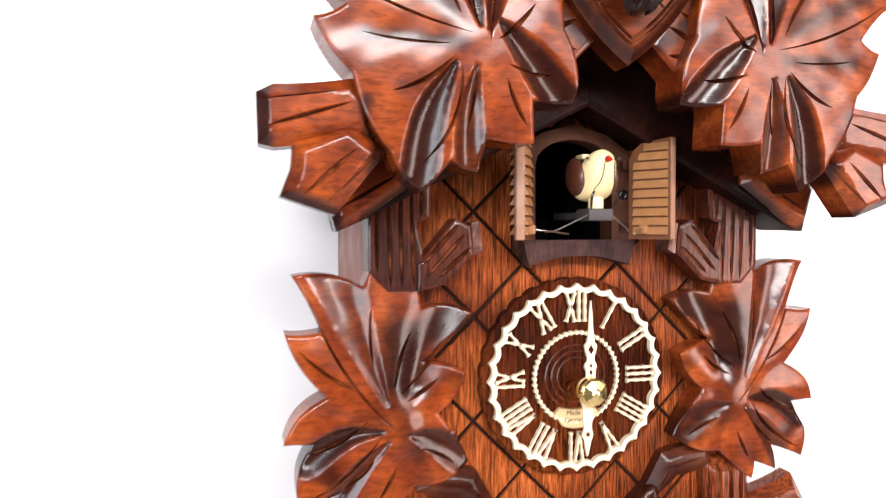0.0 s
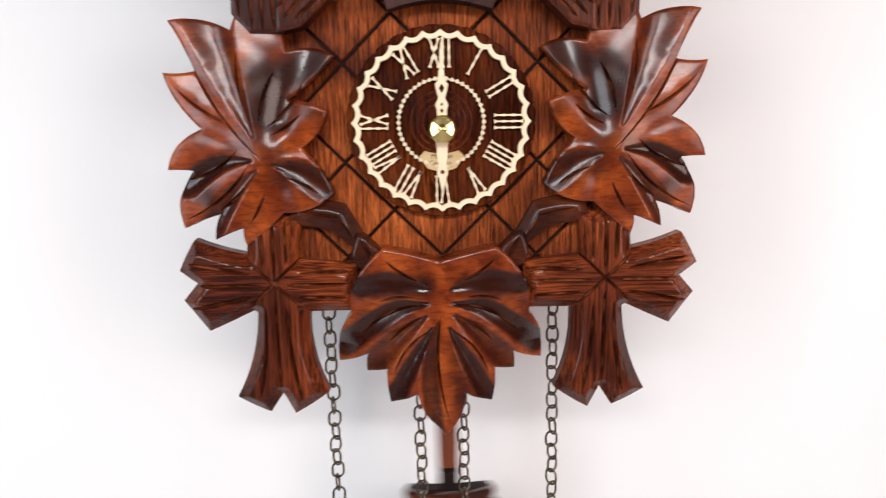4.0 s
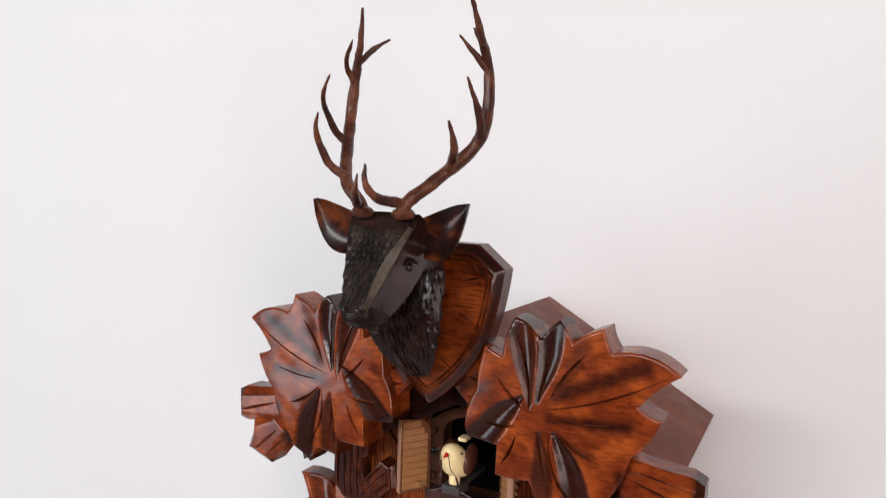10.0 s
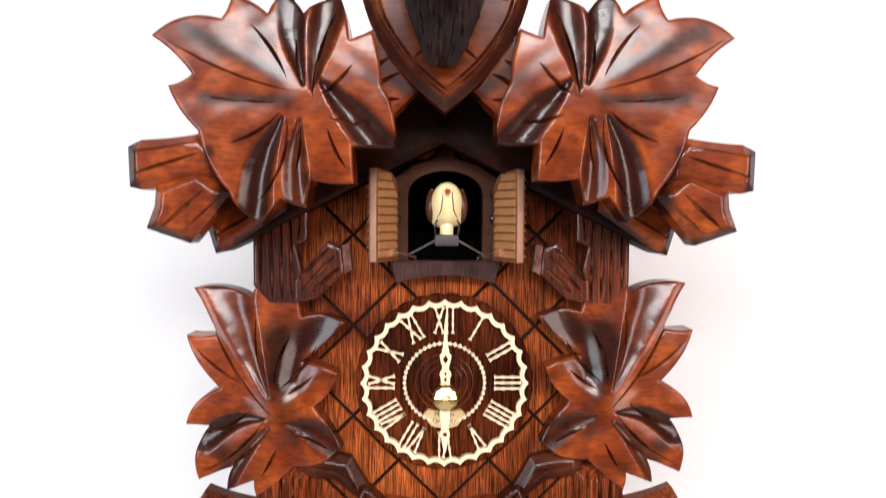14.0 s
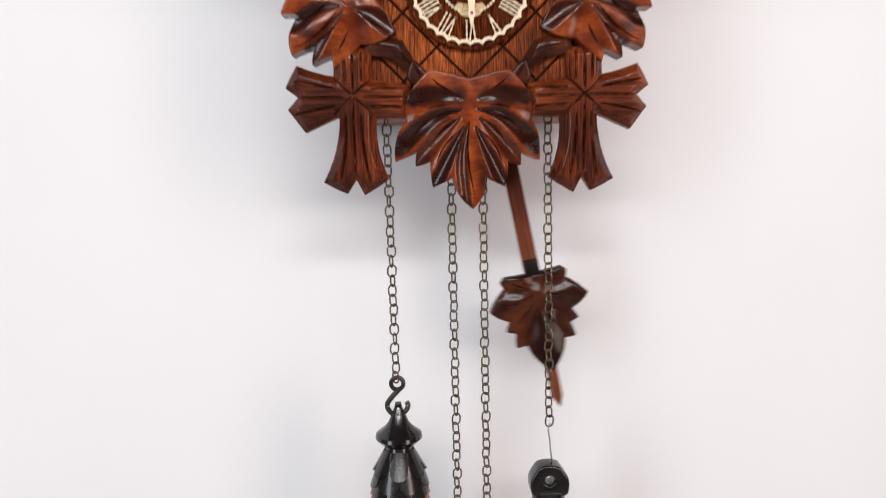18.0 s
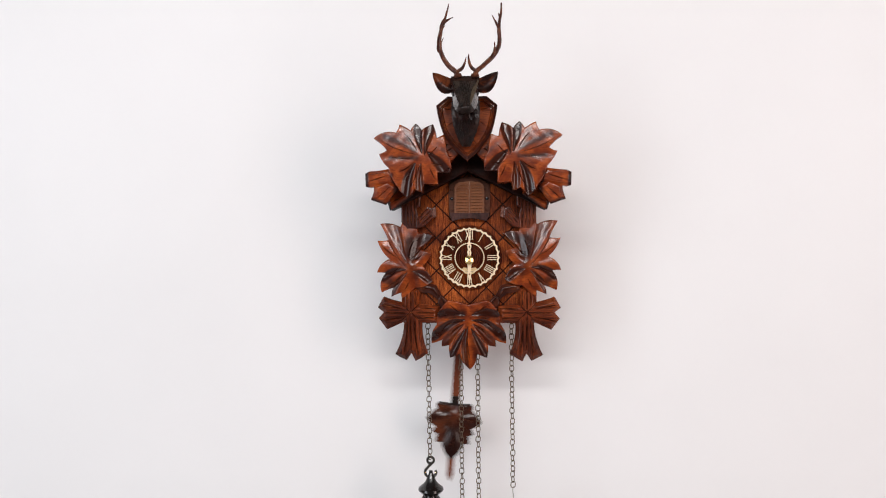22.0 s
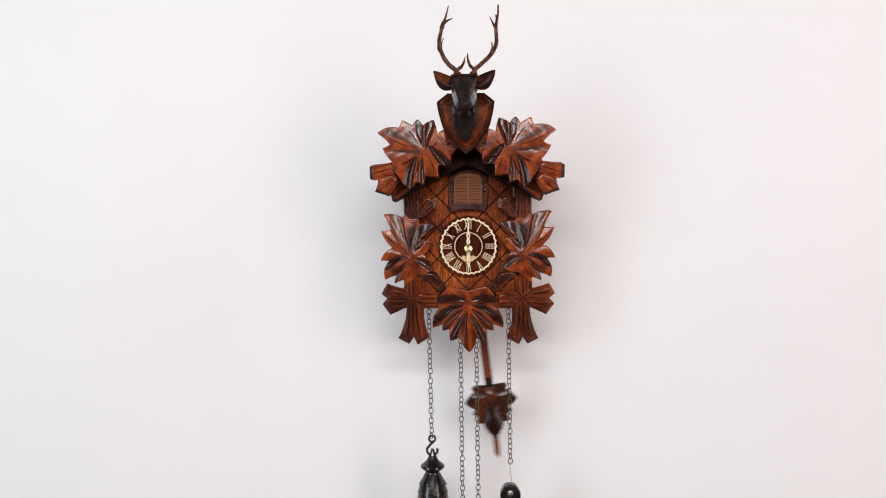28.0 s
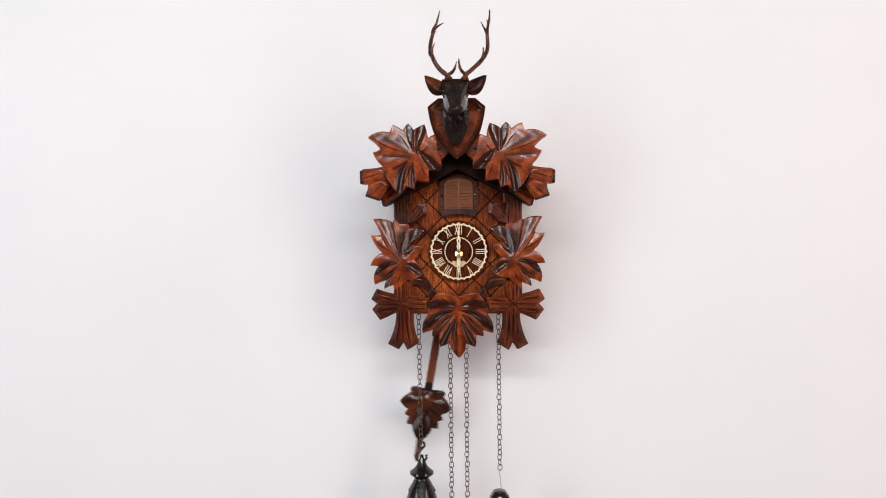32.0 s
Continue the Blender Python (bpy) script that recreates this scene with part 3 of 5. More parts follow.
# trim along the roof slope, its shade painted in with TRIM
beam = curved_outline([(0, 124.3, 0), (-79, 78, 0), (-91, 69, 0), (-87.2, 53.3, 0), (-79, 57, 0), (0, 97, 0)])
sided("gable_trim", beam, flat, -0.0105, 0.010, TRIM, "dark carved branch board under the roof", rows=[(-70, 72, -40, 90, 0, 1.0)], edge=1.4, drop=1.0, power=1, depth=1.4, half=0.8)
stub = curved_outline([(-93, 69.5, 0), (-80, 79.5, 0), (-62, 76, 0), (-61, 70, 0), (-79, 57.5, 0), (-88.2, 53, 0)])
# colour darkens at the sawn end and along the lower edge
sided("branch_stub", stub, flat, -0.0150, -0.0050, CARVED, "sawn-off brown branch under the leaf", rows=[(-88, 60, -68, 72, 0, 1.1), (-89, 66, -74, 76, 0, 0.7)], edge=3.0, drop=3.0, power=1, depth=1.3, half=0.75, stain=[(-92, 69, -88, 53, 2.4, 1.0), (-79, 57, -62, 69, 2.4, 0.9)])

# ---- leaves ----
upper = curved_outline([
    (-102.4, 129.2, 0.14), (-78, 134.8, -0.06), (-74.4, 143.6, 0.05), (-62.3, 136.8, 0.07), (-56.6, 144.6, 0.05), (-50.1, 137.0, 0.07), (-38.0, 143.8, 0.04),
    (-34.4, 128.0, 0), (-26.4, 131.2, 0.03), (-23.5, 113, 0.1), (-19.4, 91.8, 0.03), (-33.6, 91.8, 0.0), (-33, 79.2, 0.04), (-47.5, 80.0, -0.03), (-49.6, 70.6, 0.06),
    (-58.3, 73.8, 0.0), (-65.5, 64.6, 0.10), (-76, 76.0, 0.05), (-84.5, 90, 0), (-86.4, 97.0, 0.06), (-96.8, 112.3, -0.08), (-88.2, 116, -0.05)])
upper_notches = [(-62, 137, 0.5), (-89, 110, 0.35)]
upper_scoops = [
    (2.9, 0.75, [(-40.0, 146, 7.4), (-43.6, 129, 5.8), (-47.0, 111.5, 1.2)]),
    (2.3, 0.95, [(-54.0, 147, 6.9), (-53.6, 129, 5.0), (-50.0, 112.6, 1.1)]),
    (2.8, 0.95, [(-44.0, 113.5, 1.2), (-34.0, 103.5, 6.1), (-21.5, 88.5, 7.9)]),
    (2.7, 0.7, [(-51.2, 100, 1.1), (-52.8, 86, 4.8), (-52.0, 66, 6.1)]),
    (2.8, 0.9, [(-57.4, 101, 1.2), (-64.6, 86, 5.8), (-69.0, 62, 6.9)])]
# the patch near x -84 paints in crevice shade beside the stub
upper_stain = [(-90, 131, -58, 116, 3.2, 0.75), (-66, 129, -57, 117, 2.4, 0.55), (-84, 107.5, -56, 107, 2.6, 0.75), (-68, 137, -62, 128, 3.0, 0.45), (-72, 94, -62, 98, 2.6, 0.5), (-84.5, 80, -82.5, 90, 2.0, 0.7), (-28, 116, -20, 107, 2.2, 0.5)]
upper_veins = [(-98, 128.4, -52.5, 109.8, 0.05, 0.8), (-84, 108.5, -59, 106.4, 0.03, 0.7), (-68.2, 133, -55.5, 114.5, -0.05, 1.2), (-52.6, 128, -50.4, 112, 0.04, 0.9), (-38.8, 138, -46.8, 107.5, 0.06, 1.0), (-33.2, 119.5, -44.5, 108.5, -0.05, 1.3),
               (-41.5, 101.5, -27.2, 99.5, 0.06, 1.2), (-41.8, 97.5, -35.3, 84.0, 0.05, 1.2), (-51, 98.5, -53.5, 82, -0.04, 0.8), (-55.5, 101, -66.5, 72.5, -0.12, 1.0), (-75.5, 92.5, -57.5, 103.2, 0.08, 1.2)]
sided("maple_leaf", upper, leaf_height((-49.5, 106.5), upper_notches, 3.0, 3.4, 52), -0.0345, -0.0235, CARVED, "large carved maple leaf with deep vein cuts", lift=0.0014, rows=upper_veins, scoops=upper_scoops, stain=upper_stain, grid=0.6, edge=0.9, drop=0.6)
bevelled = dict(edge=3.6, drop=3.6, power=1, depth=1.3, half=0.75)
# stub patches near x -80 paint in crevice shade against the leaf
stub = curved_outline([(-112.2, 91.5, 0), (-107.5, 94, -0.02), (-86, 96.5, 0), (-79, 90, 0), (-80, 80, 0), (-107.5, 76.5, 0), (-111.8, 77.5, 0)])
sided("branch_stub", stub, flat, -0.0365, -0.0235, CARVED, "sawn-off branch stub with carved lines", rows=[(-109.5, 82, -86, 89.5, 0, 1.1), (-109.5, 89.4, -88, 92.8, 0, 0.6)], stain=[(-110.6, 93, -110.4, 77, 2.6, 1.0), (-80, 80, -82, 92, 3.0, 0.9)], **bevelled)
stub = curved_outline([(-102.5, 78, 0), (-87, 84.5, 0), (-76, 76, 0), (-90.8, 57.8, 0), (-106, 63, 0), (-103, 71, 0)])
sided("branch_stub", stub, flat, -0.0370, -0.0235, CARVED, "sawn-off branch stub with carved lines", rows=[(-99.5, 63.5, -85, 76.5, 0, 1.2), (-93, 61.5, -80, 74, 0, 0.6)], stain=[(-105, 63, -91, 58.4, 2.4, 0.9), (-103.5, 76, -106, 64, 2.0, 0.6), (-80, 70, -78, 78, 3.0, 0.9)], **bevelled)
fan = curved_outline([(-37, 127, 0), (-34.6, 129, 0), (-25.7, 133.5, 0), (-11, 112, 0), (-21, 102, 0), (-35, 108, 0)])
sided("leaflet", fan, flat, -0.034, -0.022, CARVED, "small carved leaf beside the shield", rows=[(-29.5, 130, -28, 116.5, 0.08, 1.3), (-30, 116, -21, 123, -0.05), (-27, 112, -17, 118, -0.05), (-27, 109.5, -17, 109, 0.05)], depth=1.8, half=0.9, stain=[(-24, 120, -14, 112, 3.5, 0.8), (-27, 126, -24, 118, 2.0, 0.7)])

side = curved_outline([
    (-101, 38.5, 0.1), (-78, 34.6, 0), (-75.5, 40.5, 0.02), (-58.5, 38, -0.05), (-57.5, 27, 0.12), (-39.8, 25, 0.04), (-57.5, 9.2, 0.06), (-43, 4.8, 0.1),
    (-52.8, -8.8, 0.04), (-41.5, -26.6, 0.1), (-61, -33.5, 0.03), (-76, -46, 0.06), (-76.8, -39.2, -0.02), (-88, -43.8, 0.08), (-85.5, -33.8, -0.03),
    (-98.8, -39, 0.14), (-94.5, -17, -0.03), (-104, -16.6, 0.13), (-90.2, -1.4, 0.07), (-103.5, 19.6, -0.05), (-91.8, 20, -0.03)])
side = [(x - 0.3 * min(1.0, max(0.0, (-86 - x) / 14)), z) for x, z in side]
side_notches = [(-57.5, 27, 0.6), (-57, 9.5, 2.0), (-52.3, -8.6, 1.0), (-61, -33.5, 1.0), (-76.3, -39.2, 0.6), (-94.8, -17.2, 0.8), (-90.4, -1.6, 1.0), (-92.1, 19.7, 0.8)]
side_scoops = [
    (3.2, 0.55, [(-88.0, 43, 10.8), (-80.6, 21, 7.0), (-71.0, -4, 1.2)]),
    (2.6, 0.8, [(-63.0, -15.0, 1.1), (-52.8, -18.6, 5.8), (-38.0, -28.5, 7.5)]),
    (2.2, 0.95, [(-72.5, -13.4, 1.1), (-84.5, -14.6, 4.2), (-97.0, -22.5, 5.8)]),
    (2.4, 0.7, [(-70.5, -17.2, 1.1), (-80.0, -26.5, 4.2), (-90.5, -41.5, 5.8)])]
side_stain = [(-66, 17, -64, 4, 9.5, 1.0), (-62, 16, -47, 23, 7.5, 0.95), (-93, -25, -86, -30, 5.0, 0.7), (-50, -24, -44, -26, 5.0, 0.7), (-86, 30, -92, 37, 4.0, 0.4), (-78, -38, -70, -33, 3.0, 0.35), (-50, 5, -46, 2, 3.5, 0.5), (-66, -4, -60, -20, 6.0, 0.55), (-84, -14, -72, -10, 4.5, 0.45)]
side_veins = [(-96.5, 33, -66.5, -14.5, 0.07, 1.0), (-99.5, 14.5, -79, 0.0, 0.06, 1.2), (-75.5, 28, -74.8, 8, 0.04, 0.9), (-62, 19.5, -68, 0.5, 0.06, 1.2), (-51.5, 15.5, -66, -1.5, -0.06, 1.1), (-53, 3.5, -64, -4.0, -0.05, 1.2), (-47, -26.5, -59, -20, 0.05, 1.1), (-97, -20.5, -77, -9.5, 0.08, 1.1),
              (-98, -35.5, -72.5, -14.6, 0.08, 1.0), (-85, -32, -75, -23, 0.06, 1.2), (-73.5, -37, -67.5, -26, 0.03, 1.2)]
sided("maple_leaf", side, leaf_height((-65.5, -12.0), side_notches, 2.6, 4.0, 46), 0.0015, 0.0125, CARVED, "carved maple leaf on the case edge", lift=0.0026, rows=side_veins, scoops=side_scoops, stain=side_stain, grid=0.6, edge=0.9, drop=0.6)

half_low = [(20.8, -112.0, 0.03), (21.9, -97.4, 0.03), (30.5, -100.0, 0.05), (29.8, -92.0, 0.02), (42.3, -97.0, 0.12), (35.6, -74.5, 0.08), (34.2, -61.5, 0.06), (21.9, -46.8, 0.02)]
low = [(1.5, -124.5, 0.12), (9.5, -106.5, 0.02)] + half_low + [(0, -52, 0.02)]
low += [(-x, z, b) for (x, z, _), b in zip(half_low[::-1], (0.06, 0.08, 0.12, 0.02, 0.05, 0.03, 0.03, 0.02))] + [(-9.5, -106.5, 0.1)]
low_notches = [(s * x, z, d) for s in (-1, 1) for x, z, d in ((21.4, -96, 0.8), (28.7, -89.5, 0.6), (34, -70, 1.2))]
low_scoops = [(d, q, [(s * x, z, w) for x, z, w in path]) for s in (-1, 1) for d, q, path in (
    (1.3, 0.95, [(4.5, -63, 1.1), (18, -60, 5.0), (31, -62, 5.5)]), (2.5, 0.95, [(5.0, -68.8, 1.1), (20, -72.5, 4.8), (40, -89, 6.5)]),
    (2.8, 0.65, [(6.0, -74, 1.1), (17.5, -84, 5.0), (30, -99, 6.7)]), (2.3, 0.9, [(3.6, -79, 1.1), (11, -93, 3.8), (21, -113, 5.5)]))]
low_scoops += [(2.3, 0.7, [(-1.0, -77, 1.0), (-4.6, -98, 4.1), (-2.0, -126, 4.1)])]
low_stain = [(s * a, b, s * c, d, e, f) for s in (-1, 1) for a, b, c, d, e, f in ((8, -62, 26, -64, 5.0, 0.85), (12, -70, 26, -80, 4.0, 0.6), (36, -84, 30, -70, 3.0, 0.35))] + [(5, -90, 8, -115, 5.0, 0.6)]
low_veins = [(s * a, b, s * c, d, s * e, f) for s in (-1, 1) for a, b, c, d, e, f in ((9, -59.5, 21, -51.5, 0.06, 1.2), (10.5, -66.4, 24, -68.4, -0.06, 1.2), (5, -69.4, 31.5, -83, -0.12, 1.1), (7.5, -74.5, 20.5, -85.5, -0.04, 1.1), (4, -79.5, 18.8, -99, -0.10, 1.1))] + [(0, -74, 3.5, -119, 0.06, 1.0)]
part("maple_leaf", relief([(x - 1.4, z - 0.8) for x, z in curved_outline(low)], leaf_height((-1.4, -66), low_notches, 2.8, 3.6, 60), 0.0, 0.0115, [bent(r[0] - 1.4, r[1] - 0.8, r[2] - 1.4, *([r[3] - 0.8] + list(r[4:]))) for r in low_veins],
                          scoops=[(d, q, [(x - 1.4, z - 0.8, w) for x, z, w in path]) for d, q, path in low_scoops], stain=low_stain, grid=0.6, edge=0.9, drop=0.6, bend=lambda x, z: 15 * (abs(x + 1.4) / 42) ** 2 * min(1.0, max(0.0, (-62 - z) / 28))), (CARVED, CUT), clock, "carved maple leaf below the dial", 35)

# ---- shield and stag head ----
sh = [(-22.5, 173, 0), (-34.6, 163.5, 0.03), (-27.5, 134, 0.06), (-1.5, 104, 0.06), (24.5, 134, 0.03), (31, 163.5, 0), (19.5, 173, 0)]
def border(k):
    loop = curved_outline([((x + 1.7) * k - 1.7, (z - 141) * k + 141, b) for x, z, b in sh], 3)
    return [(x, z, 1.0) for x, z in loop + loop[:1]]


ticks = [bent(-1.7 + s * (x0 + 1.7), z0, -1.7 + s * (x1 + 1.7), z1, 0, 0.9) for s in (-1, 1) for x0, z0, x1, z1 in ((19.5, 141, 12, 145), (10, 121, 3.5, 126), (22, 160, 14, 158))]
part("shield", relief(curved_outline(sh, 1.5), flat, -0.0402, -0.029, [border(0.855), border(0.80)] + ticks, edge=3.6, drop=3.0, power=1, depth=1.1, half=0.62,
                      stain=[(*a[:2], *b[:2], 2.1, 0.85) for a, b in zip(border(0.95), border(0.95)[1:])]), (SHIELDWOOD, CUT), clock, "carved wooden shield with a double cut border", 35)

HX = -0.0025


def head_section(s):
    """A section across the head, s from the poll to the nose."""
    top = Vector((HX, -0.0755 - 0.0175 * s, 0.1815 - 0.0315 * s))
    inward = Vector((0, 0.88, -0.47))
    w, d = 0.0146 - 0.0096 * max(s, 0) ** 1.1, 0.0215 - 0.0115 * max(s, 0) ** 1.5
    cheek = max(w, 0.0136 - 0.0060 * max(s, 0) ** 3)
    mid = w + (cheek - w) * 0.5
    ring = [(-w, 0), (-w * 0.4, -0.0006), (w * 0.4, -0.0006), (w, 0), (mid, d * 0.40), (cheek, d * 0.80), (cheek * 0.6, d), (-cheek * 0.6, d), (-cheek, d * 0.80), (-mid, d * 0.40)]
    return [top + Vector((x, 0, 0)) + inward * k for x, k in ring]


def muzzle(k):
    """The rounded end of the nose: (s, scale)."""
    ring = head_section(k[0])
    mid = sum(ring, Vector()) / len(ring)
    return [mid + (p - mid) * k[1] for p in ring]


bm = loft([head_section(s) for s in (-0.12, 0.02, 0.2, 0.4, 0.6, 0.8, 0.92, 1.0)] + [muzzle((1.02, 0.9))])
bmesh.ops.subdivide_edges(bm, edges=bm.edges, cuts=2, use_grid_fill=True)
for v in bm.verts:
    v.co += v.normal * 0.0003 * noise.noise(v.co * 200)
head = part("stag_head", bm, HEADSIDE, clock, "dark carved stag head with chip-cut forehead", 35)
part("nose", loft([muzzle(k) for k in ((0.90, 1.02), (0.98, 1.03), (1.03, 0.96), (1.07, 0.78), (1.09, 0.45))]), DARK, head, "black rounded nose", 60)
rows = []
for s in (-0.10, 0.1, 0.3, 0.5, 0.7, 0.9, 1.0):
    top = Vector((HX, -0.0755 - 0.0175 * s, 0.1815 - 0.0315 * s))
    w = (0.0140 - 0.0092 * max(s, 0) ** 1.1) * 0.97
    out = Vector((0, -0.88, 0.47))
    rows.append([top + Vector((-w, 0, 0)) - out * 0.001, top + Vector((-w * 0.96, 0, 0)) + out * 0.0009, top + Vector((-w * 0.4, 0, 0)) + out * 0.0014, top + Vector((w * 0.4, 0, 0)) + out * 0.0014, top + Vector((w * 0.96, 0, 0)) + out * 0.0009, top + Vector((w, 0, 0)) - out * 0.001])
part("forehead", loft(rows), DARK, head, "black chip-carved flat forehead", 25)
down = Vector((0, -0.0175, -0.0315)).normalized()
rise = Vector((0, -0.88, 0.47))
brow = loft([[Vector((HX + x * 0.0128, -0.0755 + y, 0.1815 + z)) for x in (-1, -0.12)] + [Vector((HX + x * 0.0128, -0.0755 + y + 0.0030, 0.1815 + z - 0.0030)) for x in (-0.12, -1)] for y, z in ((-0.0026, -0.0012), (0.0008, 0.0034))])
loft([[Vector((HX + x * 0.0128, -0.0755 + y, 0.1815 + z)) for x in (0.12, 1)] + [Vector((HX + x * 0.0128, -0.0755 + y + 0.0030, 0.1815 + z - 0.0030)) for x in (1, 0.12)] for y, z in ((-0.0026, -0.0012), (0.0008, 0.0034))], brow)
part("brow", brow, HEADSIDE, head, "two glossy cut facets above the forehead", 0)
for i in range(11):                         # rows of small chip-cut fur scales down the forehead
    s = 0.13 + 0.078 * i
    w = (0.0140 - 0.0092 * s ** 1.1) * 0.86
    count = max(3, round(w * 2 / 0.0023))
    for j in range(count):
        u = (j + 0.5 + (0.25 if i % 2 else -0.25)) / count * 2 - 1
        if u * w > (w / 0.86) * 0.95 - 0.0028 * max(0.0, math.sin(math.pi * (s - 0.05) / 0.9)) ** 1.3:
            continue                        # the rubbed edge is bare
        s2, u2 = s + 0.012 * math.sin(i * 7.7 + j * 3.3), u + 0.05 * math.sin(i * 2.9 + j * 6.1)
        c = Vector((HX + u2 * w, -0.0755 - 0.0175 * s2, 0.1815 - 0.0315 * s2)) + rise * 0.0012
        b2 = bmesh.new()
        ring = [b2.verts.new(c + Vector((a, 0, 0)) + down * b) for a, b in ((-0.0014, -0.0022), (0.0014, -0.0022), (0.0013, 0.0008), (0, 0.0026), (-0.0013, 0.0008))]
        peak = b2.verts.new(c + rise * (0.0003 + 0.0004 * abs(math.sin(i * 3.1 + j * 5.3))) + down * 0.0012)
        for k in range(5):
            b2.faces.new((ring[k], ring[(k + 1) % 5], peak))
        part("fur_chip", b2, CHIP, head, smooth=0)
east_edge = []
for k in range(12):
    s = 0.05 + 0.9 * k / 11
    w = (0.0140 - 0.0092 * s ** 1.1)
    c = Vector((HX + w * 0.97, -0.0755 - 0.0175 * s, 0.1815 - 0.0315 * s))
    q = 0.0002 + 0.0026 * math.sin(math.pi * k / 11) ** 1.3
    east_edge.append([c + rise * 0.0022 + Vector((-q, 0, 0)), c + rise * 0.0008 + Vector((0.0007, 0, 0)), c - rise * 0.0008 + Vector((0.0004, 0, 0)), c - rise * 0.0008 + Vector((-q, 0, 0))])
part("worn_edge", loft(east_edge), WORNGOLD, head, "rubbed golden edge of the forehead", 60)
for s in (-1, 1):
    b2 = bmesh.new()
    bmesh.ops.create_uvsphere(b2, u_segments=12, v_segments=8, radius=0.0018, matrix=Matrix.Translation((HX + s * 0.0118, -0.0755, 0.1660)))
    part("eye", b2, IRON, head, "small black glossy eye")
    b2 = tube([(HX + s * 0.0118, -0.0790, 0.1668, 0.0003), (HX + s * 0.0132, -0.0762, 0.1688, 0.0009), (HX + s * 0.0140, -0.0725, 0.1672, 0.0003)], 6, 4)
    part("eyelid", b2, DARK, head)
    b2 = bmesh.new()
    bmesh.ops.create_uvsphere(b2, u_segments=8, v_segments=6, radius=1, matrix=Matrix.LocRotScale((HX + s * 0.0028, -0.0940, 0.1515), None, (0.0011, 0.0008, 0.0008)))
    part("nostril", b2, IRON, head)
    # ear: a pointed cup
    rows_o, rows_i = [], []
    root, tip = Vector((HX + s * 0.0115, -0.0700, 0.1745)), Vector((HX + s * 0.0335, -0.0735, 0.1895))
    ax = (tip - root).normalized()
    for k in range(9):
        u = k / 8
        w = 0.0102 * max(0.0, math.sin(math.pi * (0.22 + 0.78 * u) ** 0.95)) ** 0.8 + 0.0004
        mid = root.lerp(tip, u) + Vector((0, 0, -0.0035 * math.sin(math.pi * u)))
        up = Vector((0, 0, 1)) - ax * ax.z
        ring_o, ring_i = [], []
        for q in range(7):
            a = -1 + q / 3
            p = mid + up * w * a
            dip = 0.0042 * (1 - a * a) * (1 - 0.6 * u)
            ring_o.append(p + Vector((0, dip + 0.0012, 0)))
            ring_i.append(p + Vector((0, dip, 0)))
        rows_o.append(ring_o + ring_i[::-1])
    part("ear", loft(rows_o), EARWOOD, head, "pointed carved ear")

# neck and beard, with carved locks
neck_rows = ((0.172, -0.056, 0.014, 0.0115), (0.163, -0.056, 0.0175, 0.0130), (0.153, -0.0575, 0.0185, 0.0134), (0.144, -0.0575, 0.0180, 0.0128), (0.135, -0.055, 0.0155, 0.0108), (0.127, -0.051, 0.0115, 0.0078), (0.1205, -0.047, 0.0065, 0.0045), (0.118, -0.044, 0.003, 0.002))
secs = []
for z, yc, ry, rx in neck_rows:
    secs.append([Vector((HX + rx * math.cos(a), yc - ry * math.sin(a), z)) for a in [q * math.tau / 28 for q in range(28)]])
bm = loft(secs)
for v in bm.verts:
    v.co.y = min(v.co.y, -0.0395)
neck = part("neck", bm, FURWOOD, clock, "dark neck with carved shaggy fur locks", 60)
bm = bmesh.new()
rng = random.Random(5)
zz = [r[0] for r in neck_rows][::-1]
for row in range(13):                       # rows of hanging pointed locks
    z = 0.166 - row * 0.0038
    yc, ry, rx = (float(np.interp(z, zz, [r[k] for r in neck_rows][::-1])) for k in (1, 2, 3))
    count = max(6, round(26 * rx / 0.0134))
    for k in range(count):
        a = math.pi * (k + 0.5 * (row % 2) + rng.uniform(-0.25, 0.25)) / count * 1.16 - 0.08 * math.pi
        root = Vector((HX + rx * math.cos(a), yc - ry * math.sin(a), z))
        out = Vector((math.cos(a) * ry, -math.sin(a) * rx, 0)).normalized()
        across = Vector((-out.y, out.x, 0))
        long, wide = rng.uniform(0.0062, 0.0092), rng.uniform(0.0009, 0.0013)
        low_z = max(z - long, 0.1175)
        yl, ryl, rxl = (float(np.interp(low_z, zz, [r[k2] for r in neck_rows][::-1])) for k2 in (1, 2, 3))
        tip = Vector((HX + rxl * math.cos(a), yl - ryl * math.sin(a), low_z)) + out * 0.0013 + across * rng.uniform(-0.0008, 0.0008)
        mid = root.lerp(tip, 0.5) + out * rng.uniform(0.0009, 0.0015)
        vs = [bm.verts.new(p) for p in (root - out * 0.001, mid - across * wide - out * 0.0016, mid, mid + across * wide - out * 0.0016, tip)]
        for q in ((0, 1, 2), (0, 2, 3), (1, 4, 2), (2, 4, 3), (0, 3, 1), (1, 3, 4)):
            bm.faces.new([vs[n] for n in q])
tagged(part("fur", bm, FURWOOD, neck, smooth=30), "dark carved hanging fur locks", kind="stuff")


def rough_tube(rows, sides, fat):
    bm = tube([(x / 1000, y / 1000, z / 1000, r * fat / 1000) for x, y, z, r in rows], sides, 7)
    bm.normal_update()
    for v in bm.verts:
        v.co += v.normal * 0.0004 * noise.noise(v.co * 420)
    return bm


